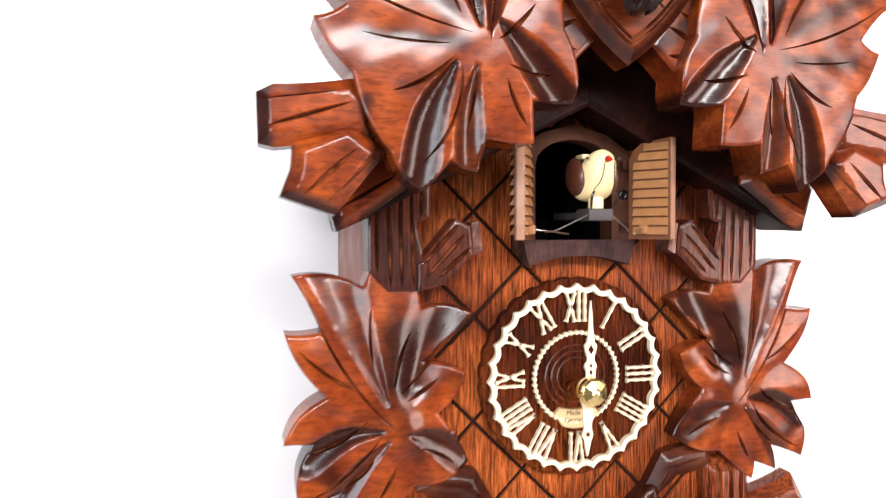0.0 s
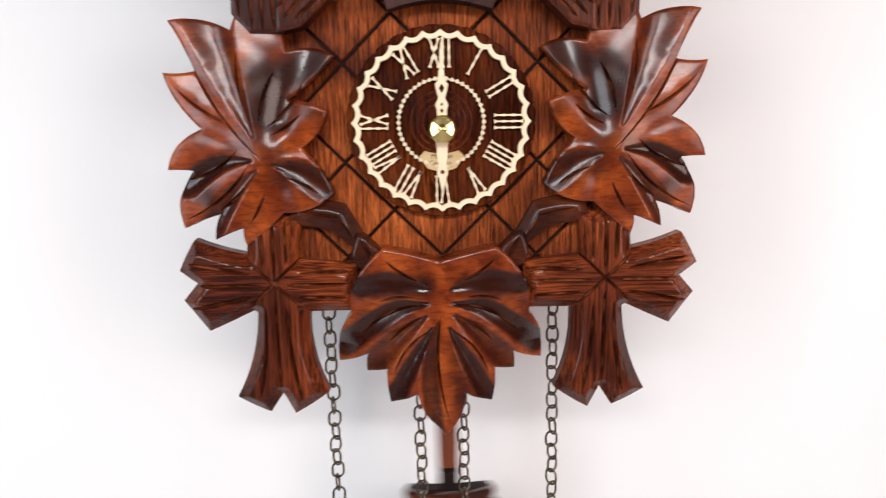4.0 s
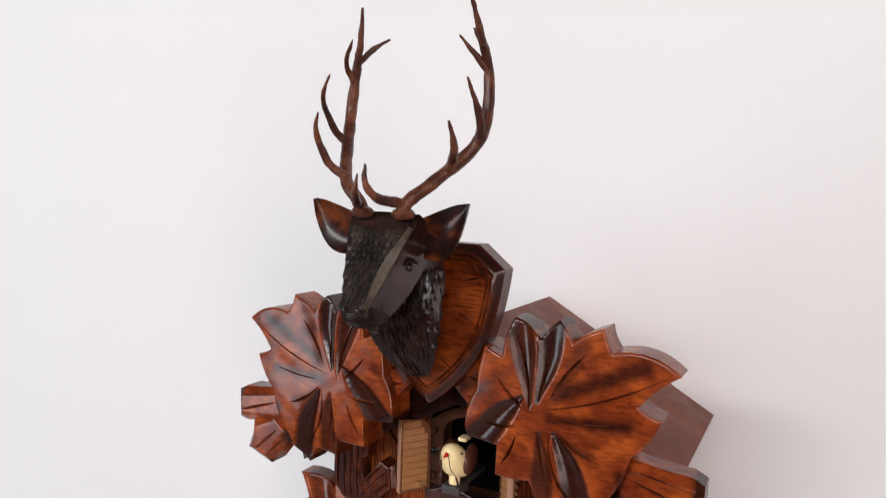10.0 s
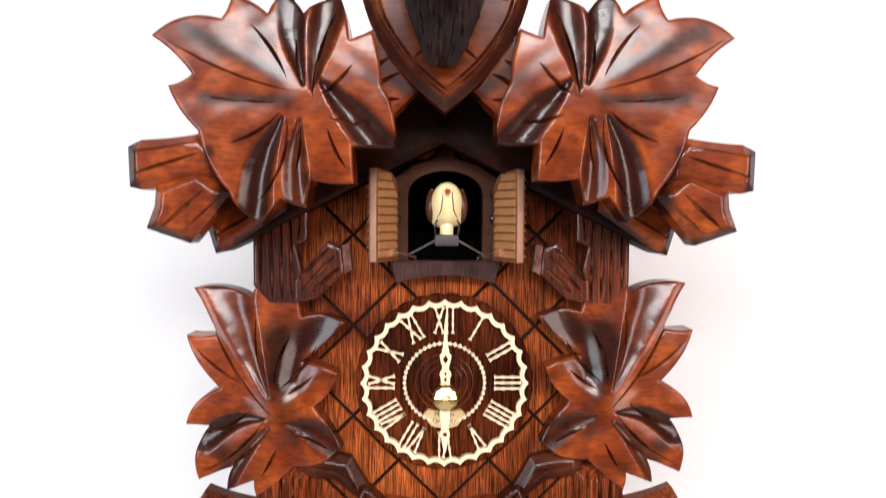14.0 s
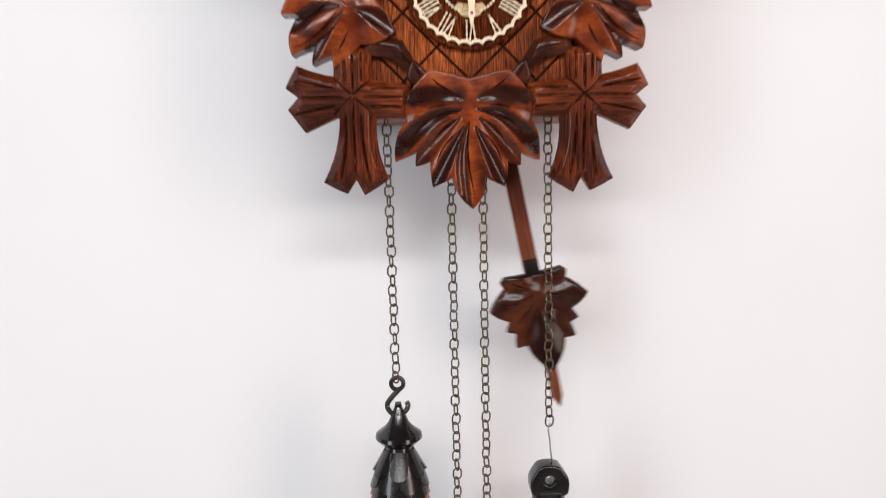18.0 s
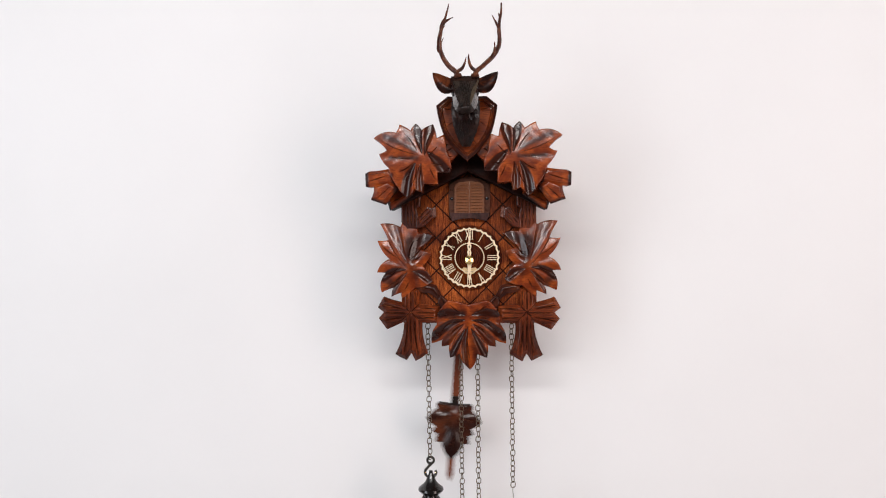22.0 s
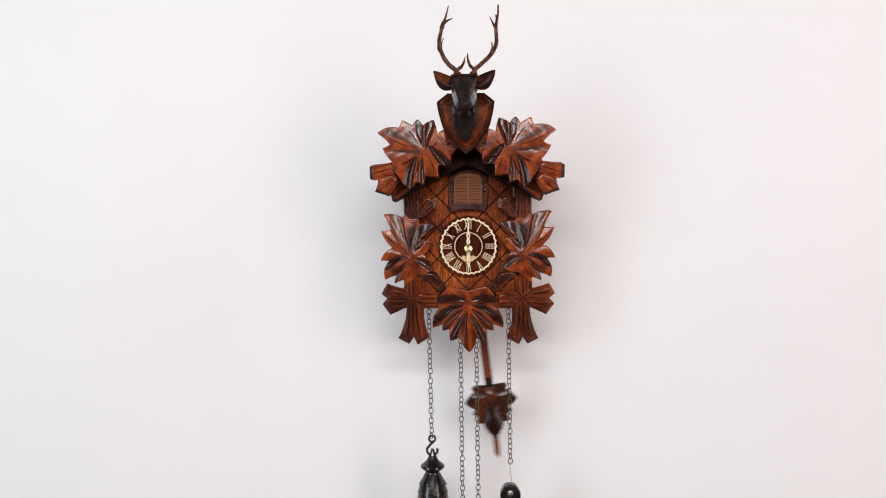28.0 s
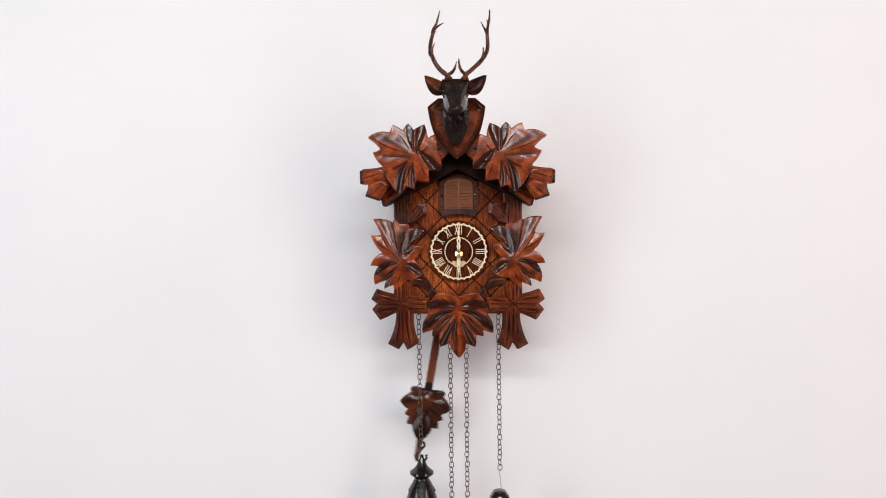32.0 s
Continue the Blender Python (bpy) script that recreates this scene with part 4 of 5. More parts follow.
def antler(beam, tines):
    a = part("antler", rough_tube(beam, 10, 1.2), HORN, clock, "slender brown branched antler", 60)
    for rows in tines:
        part("tine", rough_tube(rows, 8, 1.15), HORN, a, smooth=60)
    return a


east = antler([(7.5, -77.5, 184, 2.2), (9, -78, 189, 2.1), (17, -70, 198, 2.1), (27.2, -61, 210.3, 2.0), (32.6, -63, 221.7, 1.9), (32.3, -63, 238.5, 1.5), (34, -75, 249, 1.0), (34.2, -81.5, 257.2, 0.5)],
              [[(8.5, -79, 189, 1.7), (4, -88, 190.5, 1.5), (1.8, -93, 195, 1.1), (1.2, -93, 202.5, 0.3)],
               [(19.5, -67.5, 201.0, 1.7), (24.5, -73, 205, 1.5), (27.3, -78, 210.5, 1.1), (27.3, -82, 217.5, 0.3)], [(29.0, -61, 213.0, 1.6), (31.6, -66, 218, 1.4), (31.8, -70, 223.5, 1.1), (30.2, -75, 233, 0.3)],
               [(32.4, -63, 236.5, 1.3), (29, -67, 242, 1.0), (25, -72, 248.0, 0.35)], [(33.4, -70, 244, 1.0), (31.5, -74, 249.5, 0.4)]])
west = antler([(-10, -77, 184, 2.2), (-12, -77, 189, 2.1), (-20.2, -74, 197, 2.1), (-27, -64, 210.7, 2.0), (-30.2, -57.5, 224.5, 1.9), (-27, -59, 241.2, 1.5), (-22.5, -63, 251.5, 1.0), (-19.3, -66.9, 262.3, 0.4)],
              [[(-11.5, -79, 188.5, 1.7), (-5.5, -88, 189.5, 1.5), (-2.8, -93, 193, 1.1), (-1.2, -94, 199, 0.3)],
               [(-19.5, -73.5, 197.5, 1.7), (-25.5, -78, 203, 1.4), (-27, -84, 214, 0.9), (-24, -87, 221, 0.3)], [(-27.5, -63, 211.5, 1.6), (-30.5, -68, 216.5, 1.3), (-28, -79, 227, 0.8), (-22.6, -82, 235.5, 0.3)],
               [(-26, -59.5, 243, 1.2), (-22, -56, 248.5, 1.0), (-15.5, -53, 253.0, 0.4)], [(-28.5, -59, 236, 1.1), (-27, -66, 242.5, 0.9), (-20.5, -71, 250, 0.3)]])
for a, x in ((east, 0.0075), (west, -0.010)):
    burr = lathe([(0.002, -0.0022), (0.0038, -0.0014), (0.0043, 0.0), (0.0036, 0.0014), (0.002, 0.002)], 14)
    for v in burr.verts:
        v.co *= 1 + 0.16 * noise.noise(v.co * 700)
        v.co += Vector((x, -0.0773, 0.1853))
    part("burr", burr, HORN, a)

# ---- dial ----
def scallops(r, n, deep, steps=6):
    """A round outline of n hollow scallops between points, mm."""
    out = []
    for k in range(n * steps):
        s = (k % steps) / steps
        q = r - deep * (1 - (2 * s - 1) ** 2)
        a = k * math.tau / (n * steps) + math.pi / 2
        out.append((q * math.cos(a), q * math.sin(a)))
    return out


def annulus(outer, inner_pts, y0, y1):
    bm = bmesh.new()
    n = len(outer)
    loops = [[bm.verts.new((x / 1000, y, z / 1000)) for x, z in o] for o, y in ((outer, y0), (outer, y1), (inner_pts, y1), (inner_pts, y0))]
    for a, b in zip(loops, loops[1:] + loops[:1]):
        for k in range(n):
            bm.faces.new((a[k], a[(k + 1) % n], b[(k + 1) % n], b[k]))
    bmesh.ops.recalc_face_normals(bm, faces=bm.faces)
    return bm


dial = part("dial", prism(scallops(35.6, 32, -0.9), 0.0022, 0.0068, 0.0006, 1), DIALWOOD, clock, "dark brown scalloped wooden dial disc")
for r in (7.0, 9.3, 11.6):
    part("turned_ring", tube([(r / 1000 * math.cos(a), 0.0021, r / 1000 * math.sin(a), 0.00040) for a in [k * math.tau / 40 for k in range(40)]], 5, 0, closed=True), TWIGWOOD, dial)
part("chapter_ring", annulus(scallops(34.3, 32, 1.7), scallops(32.0, 32, 1.15), 0.0, 0.0021), IVORY, dial, "cream scalloped outer ring")
part("inner_ring", annulus([(q * math.cos(a), q * math.sin(a)) for q, a in ((16.75 + 0.4 * math.cos(48 * k * math.tau / 288), k * math.tau / 288) for k in range(288))],
                           [(q * math.cos(a), q * math.sin(a)) for q, a in ((15.8 - 0.3 * math.cos(48 * k * math.tau / 288), k * math.tau / 288) for k in range(288))], 0.0004, 0.0021), IVORY, dial, "cream beaded inner ring")


def stroke(bm, x0, r0, x1, r1, w=0.47):
    """A beaded bar of a numeral in its own upright space, mm."""
    d = math.hypot(x1 - x0, r1 - r0)
    ux, uz = (x1 - x0) / d, (r1 - r0) / d
    left, right = [], []
    for k in range(13):
        s = k / 12
        q = w * (0.60 + 0.60 * math.cos(s * math.tau * 1.5) ** 4 + (0.5 if k in (0, 12) else 0))
        x, z = x0 + ux * d * s, r0 + uz * d * s
        left.append((x - uz * q, z + ux * q))
        right.append((x + uz * q, z - ux * q))
    prism(left + right[::-1], 0.0004, 0.0021, bm=bm)


for hour, text in enumerate(("XII", "I", "II", "III", "IIII", "V", "VI", "VII", "VIII", "IX", "X", "XI")):
    bm = bmesh.new()
    pitch = 2.35 if len(text) < 4 else 2.05
    widths = [pitch * (1.0 if c == "I" else 1.75) for c in text]
    x = -sum(widths) / 2
    for c, w in zip(text, widths):
        m = x + w / 2
        if c == "I":
            stroke(bm, m, 20.3, m, 31.3)
        elif c == "V":
            stroke(bm, m - w * 0.38, 31.0, m, 20.3)
            stroke(bm, m + w * 0.38, 31.0, m, 20.3)
        else:
            stroke(bm, m - w * 0.42, 31.0, m + w * 0.42, 20.3)
            stroke(bm, m + w * 0.42, 31.0, m - w * 0.42, 20.3)
        x += w
    bmesh.ops.rotate(bm, verts=bm.verts, cent=(0, 0, 0), matrix=Matrix.Rotation(radians(30 * hour), 3, "Y"))
    part("numeral", bm, IVORY, dial, "cream roman numeral", 0)

plate_outline = curved_outline([(-8.6, -12.8, 0), (-5.5, -17.5, 0.1), (5.5, -17.5, 0), (8.6, -12.8, 0), (6.5, -10.8, -0.08), (-6.5, -10.8, 0)], 1.5)
plate = part("maker_plate", prism(plate_outline, 0.0005, 0.0021, 0.0002, 1), PLATE, dial, "small tan plate with brown lettering")
for text, z in (("Made in", -0.0137), ("Germany", -0.0163)):
    cu = bpy.data.curves.new("lettering", "FONT")
    cu.body, cu.size, cu.align_x, cu.extrude = text, 0.0026, "CENTER", 0.00008
    ob = new("lettering", cu)
    ob.parent = plate
    ob.matrix_basis = pose(0, 0.00045, z, 90, 0, 0)
    cu.materials.append(INK)

CZ = -2.6                                   # the hands' axis below the ring's centre, mm


def hand(rows, y, label):
    """A flat fretted hand: rows of (height, half width) upward from the axis, mm."""
    out = [(w * 0.82, z + CZ) for z, w in rows] + [(-w * 0.82, z + CZ) for z, w in rows[::-1]]
    return prism(out, y, y + 0.0009, 0.0002, 1), label


bm, lab = hand([(-4.2, 2.0), (-3, 3.6), (0, 4.4), (3, 3.8), (5, 1.9), (7.0, 2.0), (8.4, 2.9), (9.4, 2.7), (10.6, 1.5), (11.6, 1.4), (13.0, 2.2), (15.0, 2.7), (16.2, 2.9), (17.2, 1.5), (18, 1.9), (18.8, 1.2), (22, 0.95), (27, 0.7), (31.5, 0.25)], -0.0105, "")
minute_hand = part("minute_hand", bm, IVORY, clock, "cream fretted minute hand pointing to twelve")
for z, w in ((6.6 + CZ, 1.0), (8.9 + CZ, 0.8), (14.6 + CZ, 1.7)):
    part("fret", prism([(-w * 0.62, z), (0, z - w), (w * 0.62, z), (0, z + w)], -0.01065, -0.0104), DIALWOOD, minute_hand)
bm, lab = hand([(4.0, 2.0), (2.5, 3.6), (0, 4.2), (-3, 3.6), (-6, 2.3), (-9, 2.4), (-11.5, 2.2), (-13.5, 1.5), (-15, 2.4), (-16.5, 2.6), (-18, 1.4), (-20, 1.3), (-23.5, 0.3)][::-1], -0.0085, "")
hour_hand = part("hour_hand", bm, IVORY, clock, "cream fretted hour hand pointing to six")
part("fret", prism([(0.8 * math.cos(a), CZ - 15.8 + 0.8 * math.sin(a)) for a in [k * math.tau / 10 for k in range(10)]], -0.00865, -0.0084), DIALWOOD, hour_hand)
bm = lathe([(0.0042, -0.002), (0.0042, 0.0075), (0.0036, 0.0076)], 28, axis="y")
bmesh.ops.translate(bm, verts=bm.verts, vec=(0, 0, CZ / 1000))
part("hand_arbor", bm, BRASS, clock, "brass arbor tube")
bm = lathe([(0.0050, 0.0108), (0.0052, 0.0118), (0.0049, 0.0132), (0.0040, 0.0140), (0.0032, 0.0141), (0.0012, 0.0158), (0.0003, 0.0162)], 36, axis="y")
bmesh.ops.translate(bm, verts=bm.verts, vec=(0, 0, CZ / 1000))
nut = part("hand_nut", bm, BRASS, clock, "polished brass cone-shaped hand nut", 25)
bm = lathe([(0.0045, 0.0136), (0.0043, 0.0143), (0.0004, 0.0159), (0.0001, 0.0160)], 10, axis="y")
bmesh.ops.translate(bm, verts=bm.verts, vec=(0, 0, CZ / 1000))
part("nut_cone", bm, BRASS, nut, "faceted brass cone", 0)

# ---- shutter frame, doors and bird ----
frame_outer = [(-22.5, 45.5), (22.5, 45.5), (23.5, 72), (22.5, 82), (13, 88.5), (0, 92), (-13, 88.5), (-22.5, 82), (-23.5, 72)]


def arch(w, z0, zs, zt, n=10):
    return [(-w, z0), (w, z0), (w, zs)] + [(w * math.cos(a), zs + (zt - zs) * math.sin(a)) for a in [math.pi * k / n for k in range(1, n)]] + [(-w, zs)]


hole = arch(15.2, 49.5, 77, 86.5)
bm = bmesh.new()
inner_v = [(x, z) for x, z in hole]
ang = [math.atan2(z - 68, x) for x, z in inner_v]


def ray_to(poly, a):
    """Where the ray at angle a from (0, 68) leaves a convex outline."""
    dx, dz = math.cos(a), math.sin(a)
    best = 1e9
    for p, q in zip(poly, poly[1:] + poly[:1]):
        ex, ez = q[0] - p[0], q[1] - p[1]
        den = dx * ez - dz * ex
        if abs(den) > 1e-9:
            s = (p[0] * ez - (p[1] - 68) * ex) / den
            u = (p[0] * dz - (p[1] - 68) * dx) / den
            if s > 0 and -1e-6 <= u <= 1 + 1e-6:
                best = min(best, s)
    return (best * dx, 68 + best * dz)


angles = sorted(set(round(a, 4) for a in ang + [math.atan2(z - 68, x) for x, z in frame_outer]))
outer_pts, inner_pts = [ray_to(frame_outer, a) for a in angles], [ray_to(hole, a) for a in angles]
part_frame = part("shutter_frame", annulus(outer_pts, inner_pts, 0.0035, 0.0125), FRAMEM, clock, "dark brown arched bird door frame")
part("ledge", prism(curved_outline([(-22, 50, 0), (-19.5, 40.8, -0.09), (19.5, 40.8, 0), (22, 50, 0)], 2), -0.002, 0.006, 0.0006), LEDGE, clock, "dark textured sill under the bird door")
for s in (-1, 1):
    for z in (55, 77.5):
        part("hinge_lug", box(s * 0.0195 - 0.0013, s * 0.0195 + 0.0013, 0.0005, 0.0036, z / 1000 - 0.0016, z / 1000 + 0.0016, 0.0004), FRAMEM, part_frame)
    b2 = lathe([(0.0019, -0.0038), (0.0019, -0.0030), (0.0014, -0.0026), (0.0004, -0.0025)], 14, axis="y")
    bmesh.ops.translate(b2, verts=b2.verts, vec=(s * 0.0198, 0, 0.0665))
    part("screw", b2, IRON, part_frame, "black cross-head screw")
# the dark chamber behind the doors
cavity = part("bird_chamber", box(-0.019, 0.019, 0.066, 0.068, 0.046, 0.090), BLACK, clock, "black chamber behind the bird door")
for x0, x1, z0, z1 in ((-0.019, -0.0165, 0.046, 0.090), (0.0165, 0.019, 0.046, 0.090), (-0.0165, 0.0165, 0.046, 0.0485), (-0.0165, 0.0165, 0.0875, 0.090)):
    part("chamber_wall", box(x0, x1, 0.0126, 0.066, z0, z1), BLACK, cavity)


def door(s):
    """One louvred door leaf, its origin on the hinge: s -1 west, 1 east. Closed it reaches to the middle."""
    w, near = 19.3, 2.7
    top = [(near, 79 - 50.2), (near + 1.6, 82.2 - 50.2), (near + 5, 84.6 - 50.2), (w, 86 - 50.2)]
    outline = [(near, 0), (w, 0)] + top[::-1]
    bm = prism([(-s * x, z) for x, z in outline], -0.0012, 0.0021, 0.0003, 1)
    ob = part("door", bm, DOORM, clock, "brown louvred door leaf of the bird house")
    for face, base, mat in ((-1, 0.0012, DOORM), (1, 0.0021, DOORIN)):
        for k in range(10):
            z = 1.8 + k * 3.3
            x0, x1 = near + (2.0 if z < 27 else 3.4 + (z - 27) * 0.6), w - 1.3
            b2 = bmesh.new()
            lo = [b2.verts.new((-s * x / 1000, face * (base + ((0.0019 if face < 0 else 0.0011) if zz == 0 else 0.0002)), (z + zz) / 1000)) for x, zz in ((x0, 0), (x1, 0), (x1, 2.7), (x0, 2.7))]
            flat_ = [b2.verts.new((-s * x / 1000, face * base * 0.9, (z + zz) / 1000)) for x, zz in ((x0, 0), (x1, 0), (x1, 2.7), (x0, 2.7))]
            b2.faces.new(lo)
            b2.faces.new(flat_[::-1])
            for i in range(4):
                b2.faces.new((lo[i], flat_[i], flat_[(i + 1) % 4], lo[(i + 1) % 4]))
            bmesh.ops.recalc_face_normals(b2, faces=b2.faces)
            part("louvre", b2, mat, ob, smooth=0)
    # strip along the free edge, with its lit look painted on
    b2 = box(-0.0003, 0.0003, -0.0004, 0.0023, 0.0002, 0.0354, 0.0002)
    bmesh.ops.translate(b2, verts=b2.verts, vec=(-s * (w - 0.10) / 1000, 0, 0))
    part("leaf_edge", b2, DOOREDGE, ob, "door leaf edge, coloured pale as if lit")
    part("lug", box(-s * 0.0095 - 0.0014, -s * 0.0095 + 0.0014, 0.0012, 0.0045, 0.0020, 0.0050, 0.0004), DOORIN, ob)
    b2 = tube([(-s * 0.0095, 0.0040, 0.0035, 0.00028), (-s * 0.0095, 0.0090, 0.0030, 0.00028), (-s * 0.0130, 0.0160, 0.0020, 0.00028)], 6, 3)
    part("wire_link", b2, STEEL, ob, "thin bent steel wire")
    return ob


doors = {s: door(s) for s in (-1, 1)}

bird = part("bird", lathe([(0.0012, -0.0048), (0.0026, -0.0046), (0.0026, -0.001), (0.0022, 0.0)], 12), BIRD, clock, "small cream bird with brown wings and red beak")
secs = []
for k in range(17):
    u = k / 16
    z = 0.0172 * (0.5 - 0.5 * math.cos(math.pi * u)) - 0.0022
    q = (z + 0.0022) / 0.0172
    rx = 0.0063 * max(0.02, 1 - abs(2 * q - 1) ** (7 if q < 0.5 else 2.6)) ** 0.5 * (1.0 - 0.08 * q)
    ry = 0.0064 * max(0.02, 1 - abs(2 * q - 1) ** (2.3 if q < 0.5 else 2.6)) ** 0.5
    yc = 0.0040 - 0.0080 * q
    stretch = 1.5 - 0.55 * q
    secs.append([Vector((rx * math.cos(a), yc + ry * stretch * math.sin(a), z)) for a in [n * math.tau / 24 for n in range(24)]])
part("body", loft(secs), BIRD, bird, "cream painted bird body", 60)
b2 = bmesh.new()
bmesh.ops.create_cone(b2, cap_ends=True, segments=8, radius1=0.0012, radius2=0.0001, depth=0.0034, matrix=Matrix.Translation((0, -0.0102, 0.0112)) @ Euler((radians(100), 0, 0)).to_matrix().to_4x4())
part("beak", b2, RED, bird, "red beak")
for s in (-1, 1):
    b2 = bmesh.new()
    bmesh.ops.create_uvsphere(b2, u_segments=16, v_segments=10, radius=1, matrix=Matrix.LocRotScale((s * 0.0055, 0.0046, 0.0064), Euler((0.42, 0, s * 0.10)), (0.0026, 0.0080, 0.0064)))
    part("wing", b2, WING, bird, "dark brown painted wing", 60)
    b2 = bmesh.new()
    bmesh.ops.create_uvsphere(b2, u_segments=8, v_segments=6, radius=0.0006, matrix=Matrix.Translation((s * 0.0058, -0.0052, 0.0120)))
    part("eye", b2, INK, bird)
    b2 = tube([(s * 0.0016, -0.0099, 0.0120, 0.0001), (s * 0.0019, -0.0096, 0.0085, 0.0002), (s * 0.0024, -0.0084, 0.0045, 0.0002), (s * 0.0040, -0.0062, 0.0014, 0.0001)], 5, 5)
    part("painted_line", b2, INK, bird)
    b2 = tube([(s * 0.0036, -0.0060, 0.0010, 0.00035), (s * 0.0046, -0.0062, -0.0012, 0.00045), (s * 0.0042, -0.0050, -0.0048, 0.00035)], 6, 3)
    part("foot", b2, IRON, bird, "bent black wire foot")
for s in (-1, 1):
    b2 = tube([(s * 0.0040, -0.0030, -0.0066, 0.00028), (s * 0.0100, 0.0000, -0.0100, 0.00028), (s * 0.0143, 0.0030, -0.0124, 0.00028), (s * 0.0143, 0.0100, -0.0126, 0.00028)], 6, 2)
    part("wire_link", b2, STEEL, bird, "thin steel wire running to the door")
part("tail", box(-0.0021, 0.0021, 0.0060, 0.0120, 0.0128, 0.0146, 0.0006), BIRD, bird, "cream tail")
part("perch_block", box(-0.0045, 0.0045, -0.004, 0.006, -0.0088, -0.0048, 0.0005), GREY, bird, "grey plastic perch block")
part("slide_arm", box(-0.0025, 0.0025, 0.004, 0.030, -0.0082, -0.0058, 0.0004), GREY, bird, "grey plastic slide arm")

# ---- chains ----
LINK = 0.0060


def link_mesh():
    pts = [(0.0026 * math.cos(a), 0, 0.0027 * math.sin(a) + (0.0009 if math.sin(a) > 0 else -0.0009)) for a in [k * math.tau / 14 + 0.2 for k in range(14)]]
    return tube([(*p, 0.00052) for p in pts], 6, 0, closed=True)


link_seed = None
for x_top, x_low, y, top, low, label in ((-0.0490, -0.0465, 0.0217, -0.070, -0.2325, "thin antique brass chain carrying a pine cone weight"), (-0.0110, -0.0085, 0.0242, -0.070, -0.47, "thin antique brass chain hanging loose"),
                                         (0.0085, 0.0100, 0.0270, -0.070, -0.47, "thin antique brass chain hanging loose"), (0.0474, 0.0486, 0.0226, -0.070, -0.2635, "thin antique brass chain carrying a black weight")):
    chain = tagged(new("chain"), label, "chain", "clock chains")
    chain.location = (x_top, y, Z0 + top)
    count = round((top - low) / LINK)
    for k in range(count):
        m = pose((x_low - x_top) * k / count + 0.00025 * math.sin(k * 2.1), 0, -(k + 0.5) * (top - low) / count, 0, 4 * math.sin(k * 1.7), (25 if k % 2 else -55) + 14 * math.sin(k * 0.9 + x_top * 300))
        if link_seed is None:
            link_seed = part("link", link_mesh(), CHAIN, chain)
            link_seed.matrix_basis = m
        else:
            same("link", link_seed, chain, m)


# ---- weights ----
def pine_cone(x, y, z, turned):
    """A cast pine cone weight, its eye at z."""
    w = tagged(new("clock_weight"), "black cast iron pine cone weight with copper-rubbed scales", "clock weight", "pine cone weights")
    w.location = (x, y, Z0 + z)
    w.rotation_euler = (0, 0, radians(turned))
    prof = [(0.002, 0.004), (0.0042, -0.001), (0.0062, -0.006), (0.0090, -0.0095), (0.0142, -0.0135), (0.0146, -0.0160), (0.0118, -0.0190), (0.0078, -0.0215), (0.0086, -0.0240),
            (0.0112, -0.028), (0.0142, -0.036), (0.0165, -0.048), (0.0172, -0.062), (0.0162, -0.080), (0.0135, -0.098), (0.0095, -0.112), (0.004, -0.121)]
    part("cap", lathe(prof[:9]), IRON, w, "black turned cap")
    part("cone", lathe(prof[8:]), IRON, w, "black cast cone body")
    fin = prism([(-3.4, -10), (3.4, -10), (2.8, 1), (1.8, 5.8), (-1.8, 5.8), (-2.8, 1)], -0.0022, 0.0022, 0.0008, 2)
    part("eye_lug", fin, IRON, w, "black upright lug")
    seed = {}
    for row in range(12):
        h = -0.0300 - row * 0.0073
        zs, rs = [p[1] for p in prof[8:]][::-1], [p[0] for p in prof[8:]][::-1]
        r = float(np.interp(h, zs, rs))
        b2 = bmesh.new()
        n = 7
        w2 = r * math.pi / n * 1.04
        grid = []
        for i in range(8):
            v = i / 7
            ww = w2 * (1 - 0.04 * max(0.0, v - 0.25) ** 2.4)
            arc = [ww * (q / 3 - 1) for q in range(7)]
            grid.append([b2.verts.new((a, -(0.0002 + 0.0014 * v) + a * a / (2 * r), 0.0075 - 0.0135 * v - (0.0036 * (1 - abs(a / ww) ** 2.4) * max(0.0, v - 0.3) / 0.7))) for a in arc])
        for i, (a, b) in enumerate(zip(grid, grid[1:])):
            for q in range(6):
                f = b2.faces.new((a[q], b[q], b[q + 1], a[q + 1]))
                f.material_index = 1 if row > 1 and i >= 6 else 0
        made = bmesh.ops.extrude_face_region(b2, geom=list(b2.faces))["geom"]
        for g in made:
            if isinstance(g, bmesh.types.BMVert):
                g.co.y += 0.0016
        bmesh.ops.recalc_face_normals(b2, faces=b2.faces)
        tilt = math.degrees(math.atan2(float(np.interp(h - 0.006, zs, rs)) - float(np.interp(h + 0.006, zs, rs)), 0.012))
        seed[row] = None
        for k in range(n):
            m = pose(0, 0, 0, 0, 0, (k + 0.5 * (row % 2)) * 360 / n) @ pose(0, -r - 0.0002, h, -tilt, 0, 0)
            if seed[row] is None:
                seed[row] = part("scale", b2, (IRON, COPPER), w)
                seed[row].matrix_basis = m
            else:
                same("scale", seed[row], w, m)
    return w


cone_west = pine_cone(-0.0457, 0.0217, -0.2515, 0)
hook = tagged(new("hook"), "flat black steel hook joining chain and weight", "hook", "weight hooks")
hook.location = (-0.0460, 0.0217, Z0 - 0.2335)
s_path = [(0.0018, 0, -0.003), (-0.0030, 0, -0.0080), (-0.0060, 0, -0.0120), (-0.0062, 0, -0.0155), (-0.0035, 0, -0.0190), (0.0010, 0, -0.0200), (0.0050, 0, -0.0175), (0.0064, 0, -0.0140), (0.0055, 0, -0.0118)]
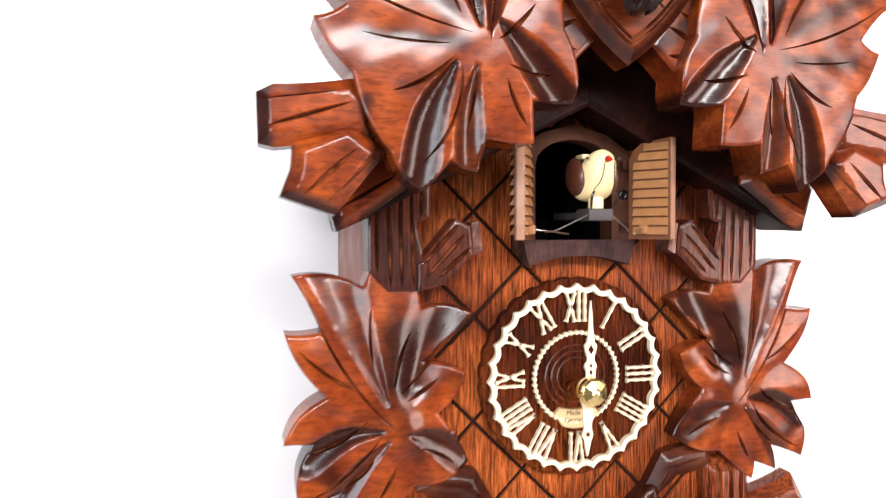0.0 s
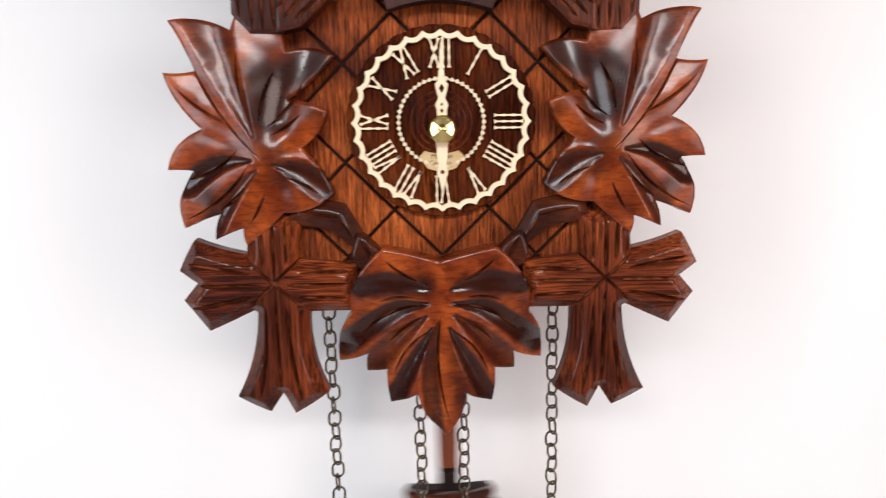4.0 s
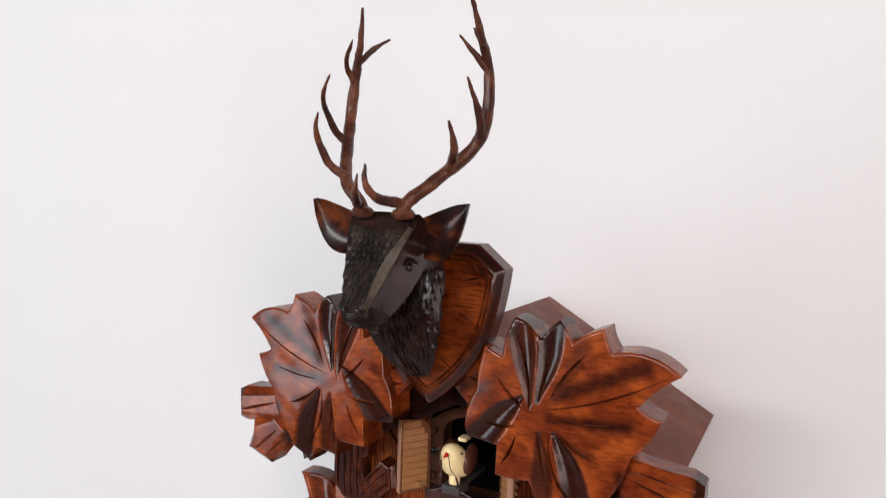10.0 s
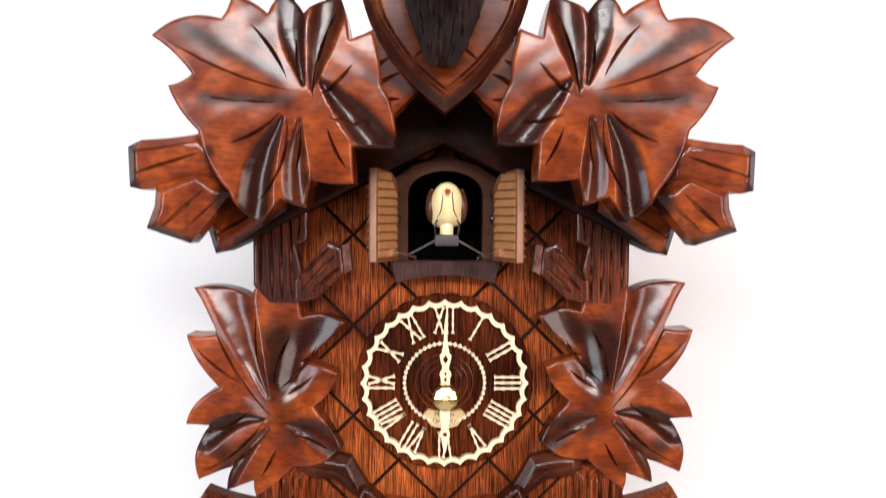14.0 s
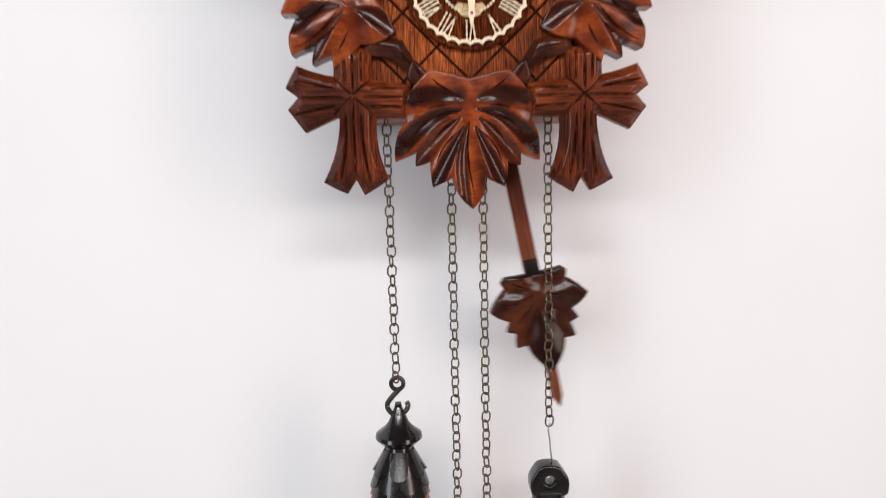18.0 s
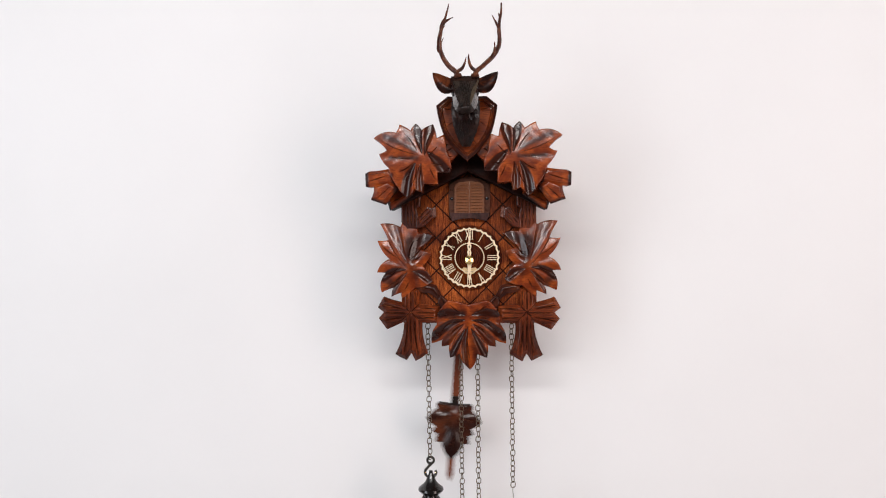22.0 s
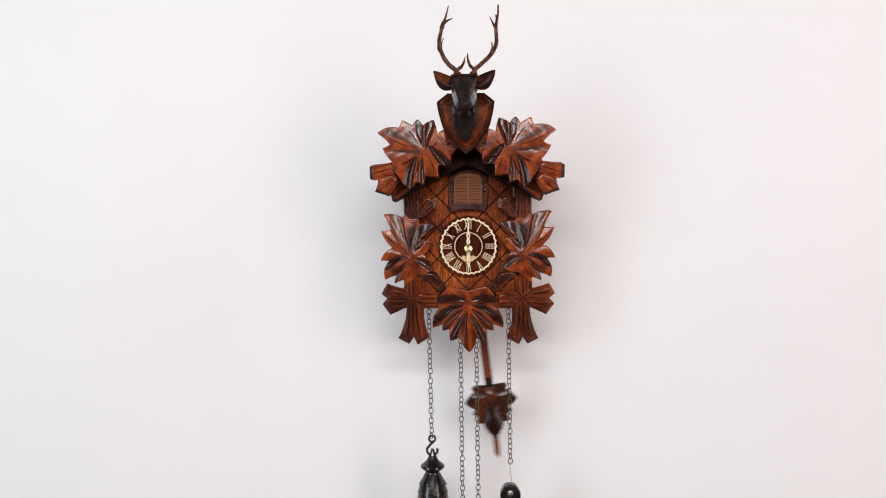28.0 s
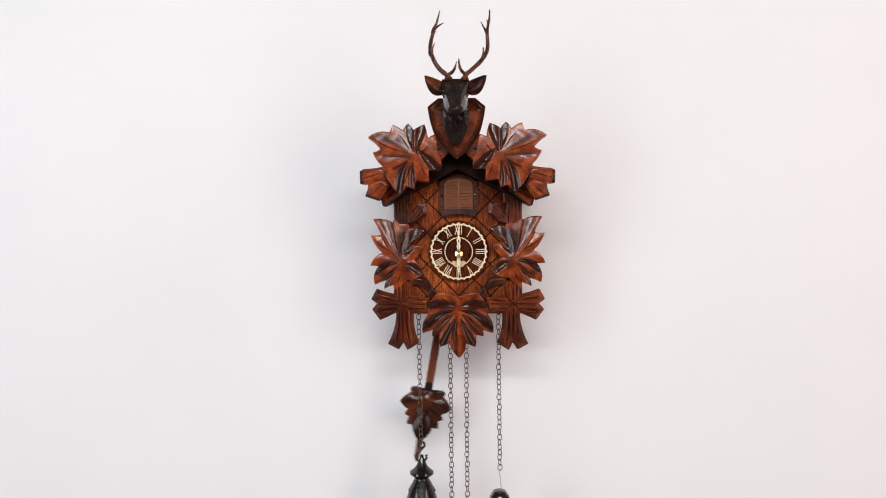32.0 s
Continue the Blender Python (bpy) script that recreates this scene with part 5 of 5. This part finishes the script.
bm = tube([(*p, 0.0014) for p in [(0.0038 * math.cos(a), 0, 0.0038 * math.sin(a)) for a in [k * math.tau / 20 for k in range(20)]]], 8, 0, closed=True)
part("ring", bm, HOOKM, hook)
part("shank", tube([(*p, 0.0016) for p in s_path], 8, 5), HOOKM, hook)
for x, z in ((-0.0062, -0.0140), (0.0063, -0.0138)):
    b2 = bmesh.new()
    bmesh.ops.create_uvsphere(b2, u_segments=8, v_segments=6, radius=0.0005, matrix=Matrix.Translation((x, -0.0012, z)))
    part("rivet", b2, BRASS, hook)

# the second weight: a black rounded lug with an eye, on a wire hook
wire = tagged(new("hook"), "thin bent steel wire hook on the chain", "hook", "weight hooks")
wire.location = (0.0487, 0.0226, Z0 - 0.2620)
part("wire", tube([(0.0006, 0, 0.0, 0.0005), (-0.0006, 0, -0.004, 0.0005), (0.0002, 0, -0.010, 0.0005), (0.0006, 0, -0.016, 0.0005), (0.0014, -0.001, -0.0235, 0.0005), (0.0008, 0.002, -0.0265, 0.0005)], 7, 4), STEEL, wire)
black = tagged(new("clock_weight"), "black cast iron weight with a pierced eye", "clock weight", "pine cone weights")
black.location = (0.0482, 0.0226, Z0 - 0.2940)
body = [(-6.8, 5.2, 0.03), (6.8, 5.2, 0.10), (9.6, 1.5, 0.0), (12.2, -8, 0.12), (11.2, -12.5, 0.06), (-11.2, -12.5, 0.12), (-12.2, -8, 0.0), (-9.6, 1.5, 0.10)]
around = curved_outline(body[::-1], 2.2)[::-1]
angles2 = [math.atan2(z + 3.6, x) for x, z in around]
lug = annulus(around, [(3.1 * math.cos(a), -3.4 + 3.1 * math.sin(a)) for a in angles2], -0.0065, 0.0065)
rims = [e for e in lug.edges if abs(e.verts[0].co.y - e.verts[1].co.y) < 1e-6 and len(e.link_faces) == 2 and e.calc_face_angle(0) > 1]
bmesh.ops.bevel(lug, geom=rims, offset=0.0016, segments=3, profile=0.6, affect="EDGES", clamp_overlap=True)
part("lug", lug, IRON, black, "black rounded lug with a hole")
part("cone", lathe([(0.010, -0.012), (0.0105, -0.020), (0.0135, -0.026), (0.0165, -0.036), (0.0172, -0.050), (0.0160, -0.070), (0.0130, -0.088), (0.006, -0.104), (0.002, -0.108)]), IRON, black, "black cast body")

# ---- pendulum ----
PIVOT = (-0.0012, 0.050, Z0 + 0.0444)
pendulum = tagged(new("pendulum"), "wooden pendulum rod with a dark carved leaf bob, swinging", "pendulum")
pendulum.location = PIVOT
part("rod", box(-0.0050, 0.0050, -0.0016, 0.0016, -0.224, 0.002, 0.0004), ROD, pendulum, "flat reddish wooden rod")
part("rod_end", prism([(-3.7, -273), (3.7, -273), (3.6, -304), (0.6, -312), (-3.6, -304)], -0.0014, 0.0014, 0.0004, 1), ROD, pendulum, "flat reddish wooden rod end")
part("clip", box(-0.0047, 0.0047, -0.0062, -0.0010, -0.220, -0.210, 0.0006), DARK, pendulum, "dark clip on the rod")
bob_half = [(18, -214.5, 0.02), (21, -217.5, 0.02), (19.5, -222, 0.05), (31, -234, 0.06), (20, -243, 0.03), (23, -249, 0.05), (17.5, -251, 0.02), (19, -260, 0.05), (12, -260, 0.06), (8, -270, 0.04)]
bob = [(0, -215.5, 0)] + bob_half + [(0, -279, 0.04)] + [(-x, z, b) for (x, z, _), b in zip(bob_half[::-1], (0.06, 0.05, 0.02, 0.05, 0.03, 0.06, 0.05, 0.02, 0.02, 0))]
bob_notches = [(s * x, z, d) for s in (-1, 1) for x, z, d in ((19.5, -222, 1.8), (20, -243, 2.2), (17.5, -251, 1.6), (12, -260, 1.6))] + [(0, -214, 1.5)]
bob_veins = [bent(s * a, b, s * c, d, s * 0.04) for s in (-1, 1) for a, b, c, d in ((3, -228, 24, -234), (3, -233, 17, -247), (2, -238, 13, -257), (4, -225, 16, -218))] + [bent(0, -240, 0, -272)]
# colour goes darker over the lower half and along the top edge
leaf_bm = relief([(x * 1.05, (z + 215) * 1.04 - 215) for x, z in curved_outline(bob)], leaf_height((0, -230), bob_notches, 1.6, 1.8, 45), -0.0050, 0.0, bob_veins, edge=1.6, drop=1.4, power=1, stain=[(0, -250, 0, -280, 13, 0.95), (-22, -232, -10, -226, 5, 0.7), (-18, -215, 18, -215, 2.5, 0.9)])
bmesh.ops.translate(leaf_bm, verts=leaf_bm.verts, vec=(0, 0, -0.0035))
part("leaf_bob", leaf_bm, (BOBWOOD, CUT), pendulum, "small dark carved leaf bob", 35)


# ---- movement ----
def motions():
    """The pendulum's swing, the bird's bows, and the doors that shut after the last call."""
    period, right = 0.8395, 18.067
    rows = []
    for k in range(0, 481):
        t = k / 15
        a = 0.46 + 12.54 * math.cos(math.tau * (t - right) / period)
        rows.append((t, pose(*PIVOT, 0, -a, 0)))
    walk(pendulum, rows)
    for s in (-1, 1):
        hinge = (s * 0.0195, 0.0012, 0.0502)
        rows = [(t, pose(*hinge, 0, 0, s * a)) for t, a in ((0, 120), (7, 120), (13.95, 120), (14.05, 108), (14.1, 88), (14.2, 45), (14.3, 12), (14.37, 0), (14.5, 0), (23, 0), (32, 0))]
        walk(doors[s], rows)
    rows = []
    for k in range(0, 56):
        t = k / 4
        bow = max(0.0, math.sin(math.tau * (t - 0.05) / 1.25)) ** 2
        rows.append((t, pose(0, -0.0135 - 0.0015 * bow, 0.0655, 14 * bow, 0, 0)))
    rows += [(14.0, pose(0, -0.0135, 0.0655)), (14.1, pose(0, -0.004, 0.0655)), (14.2, pose(0, 0.012, 0.0655)), (14.35, pose(0, 0.024, 0.0655)), (14.6, pose(0, 0.026, 0.0655)), (23, pose(0, 0.026, 0.0655)), (32, pose(0, 0.026, 0.0655))]
    walk(bird, rows)


motions()
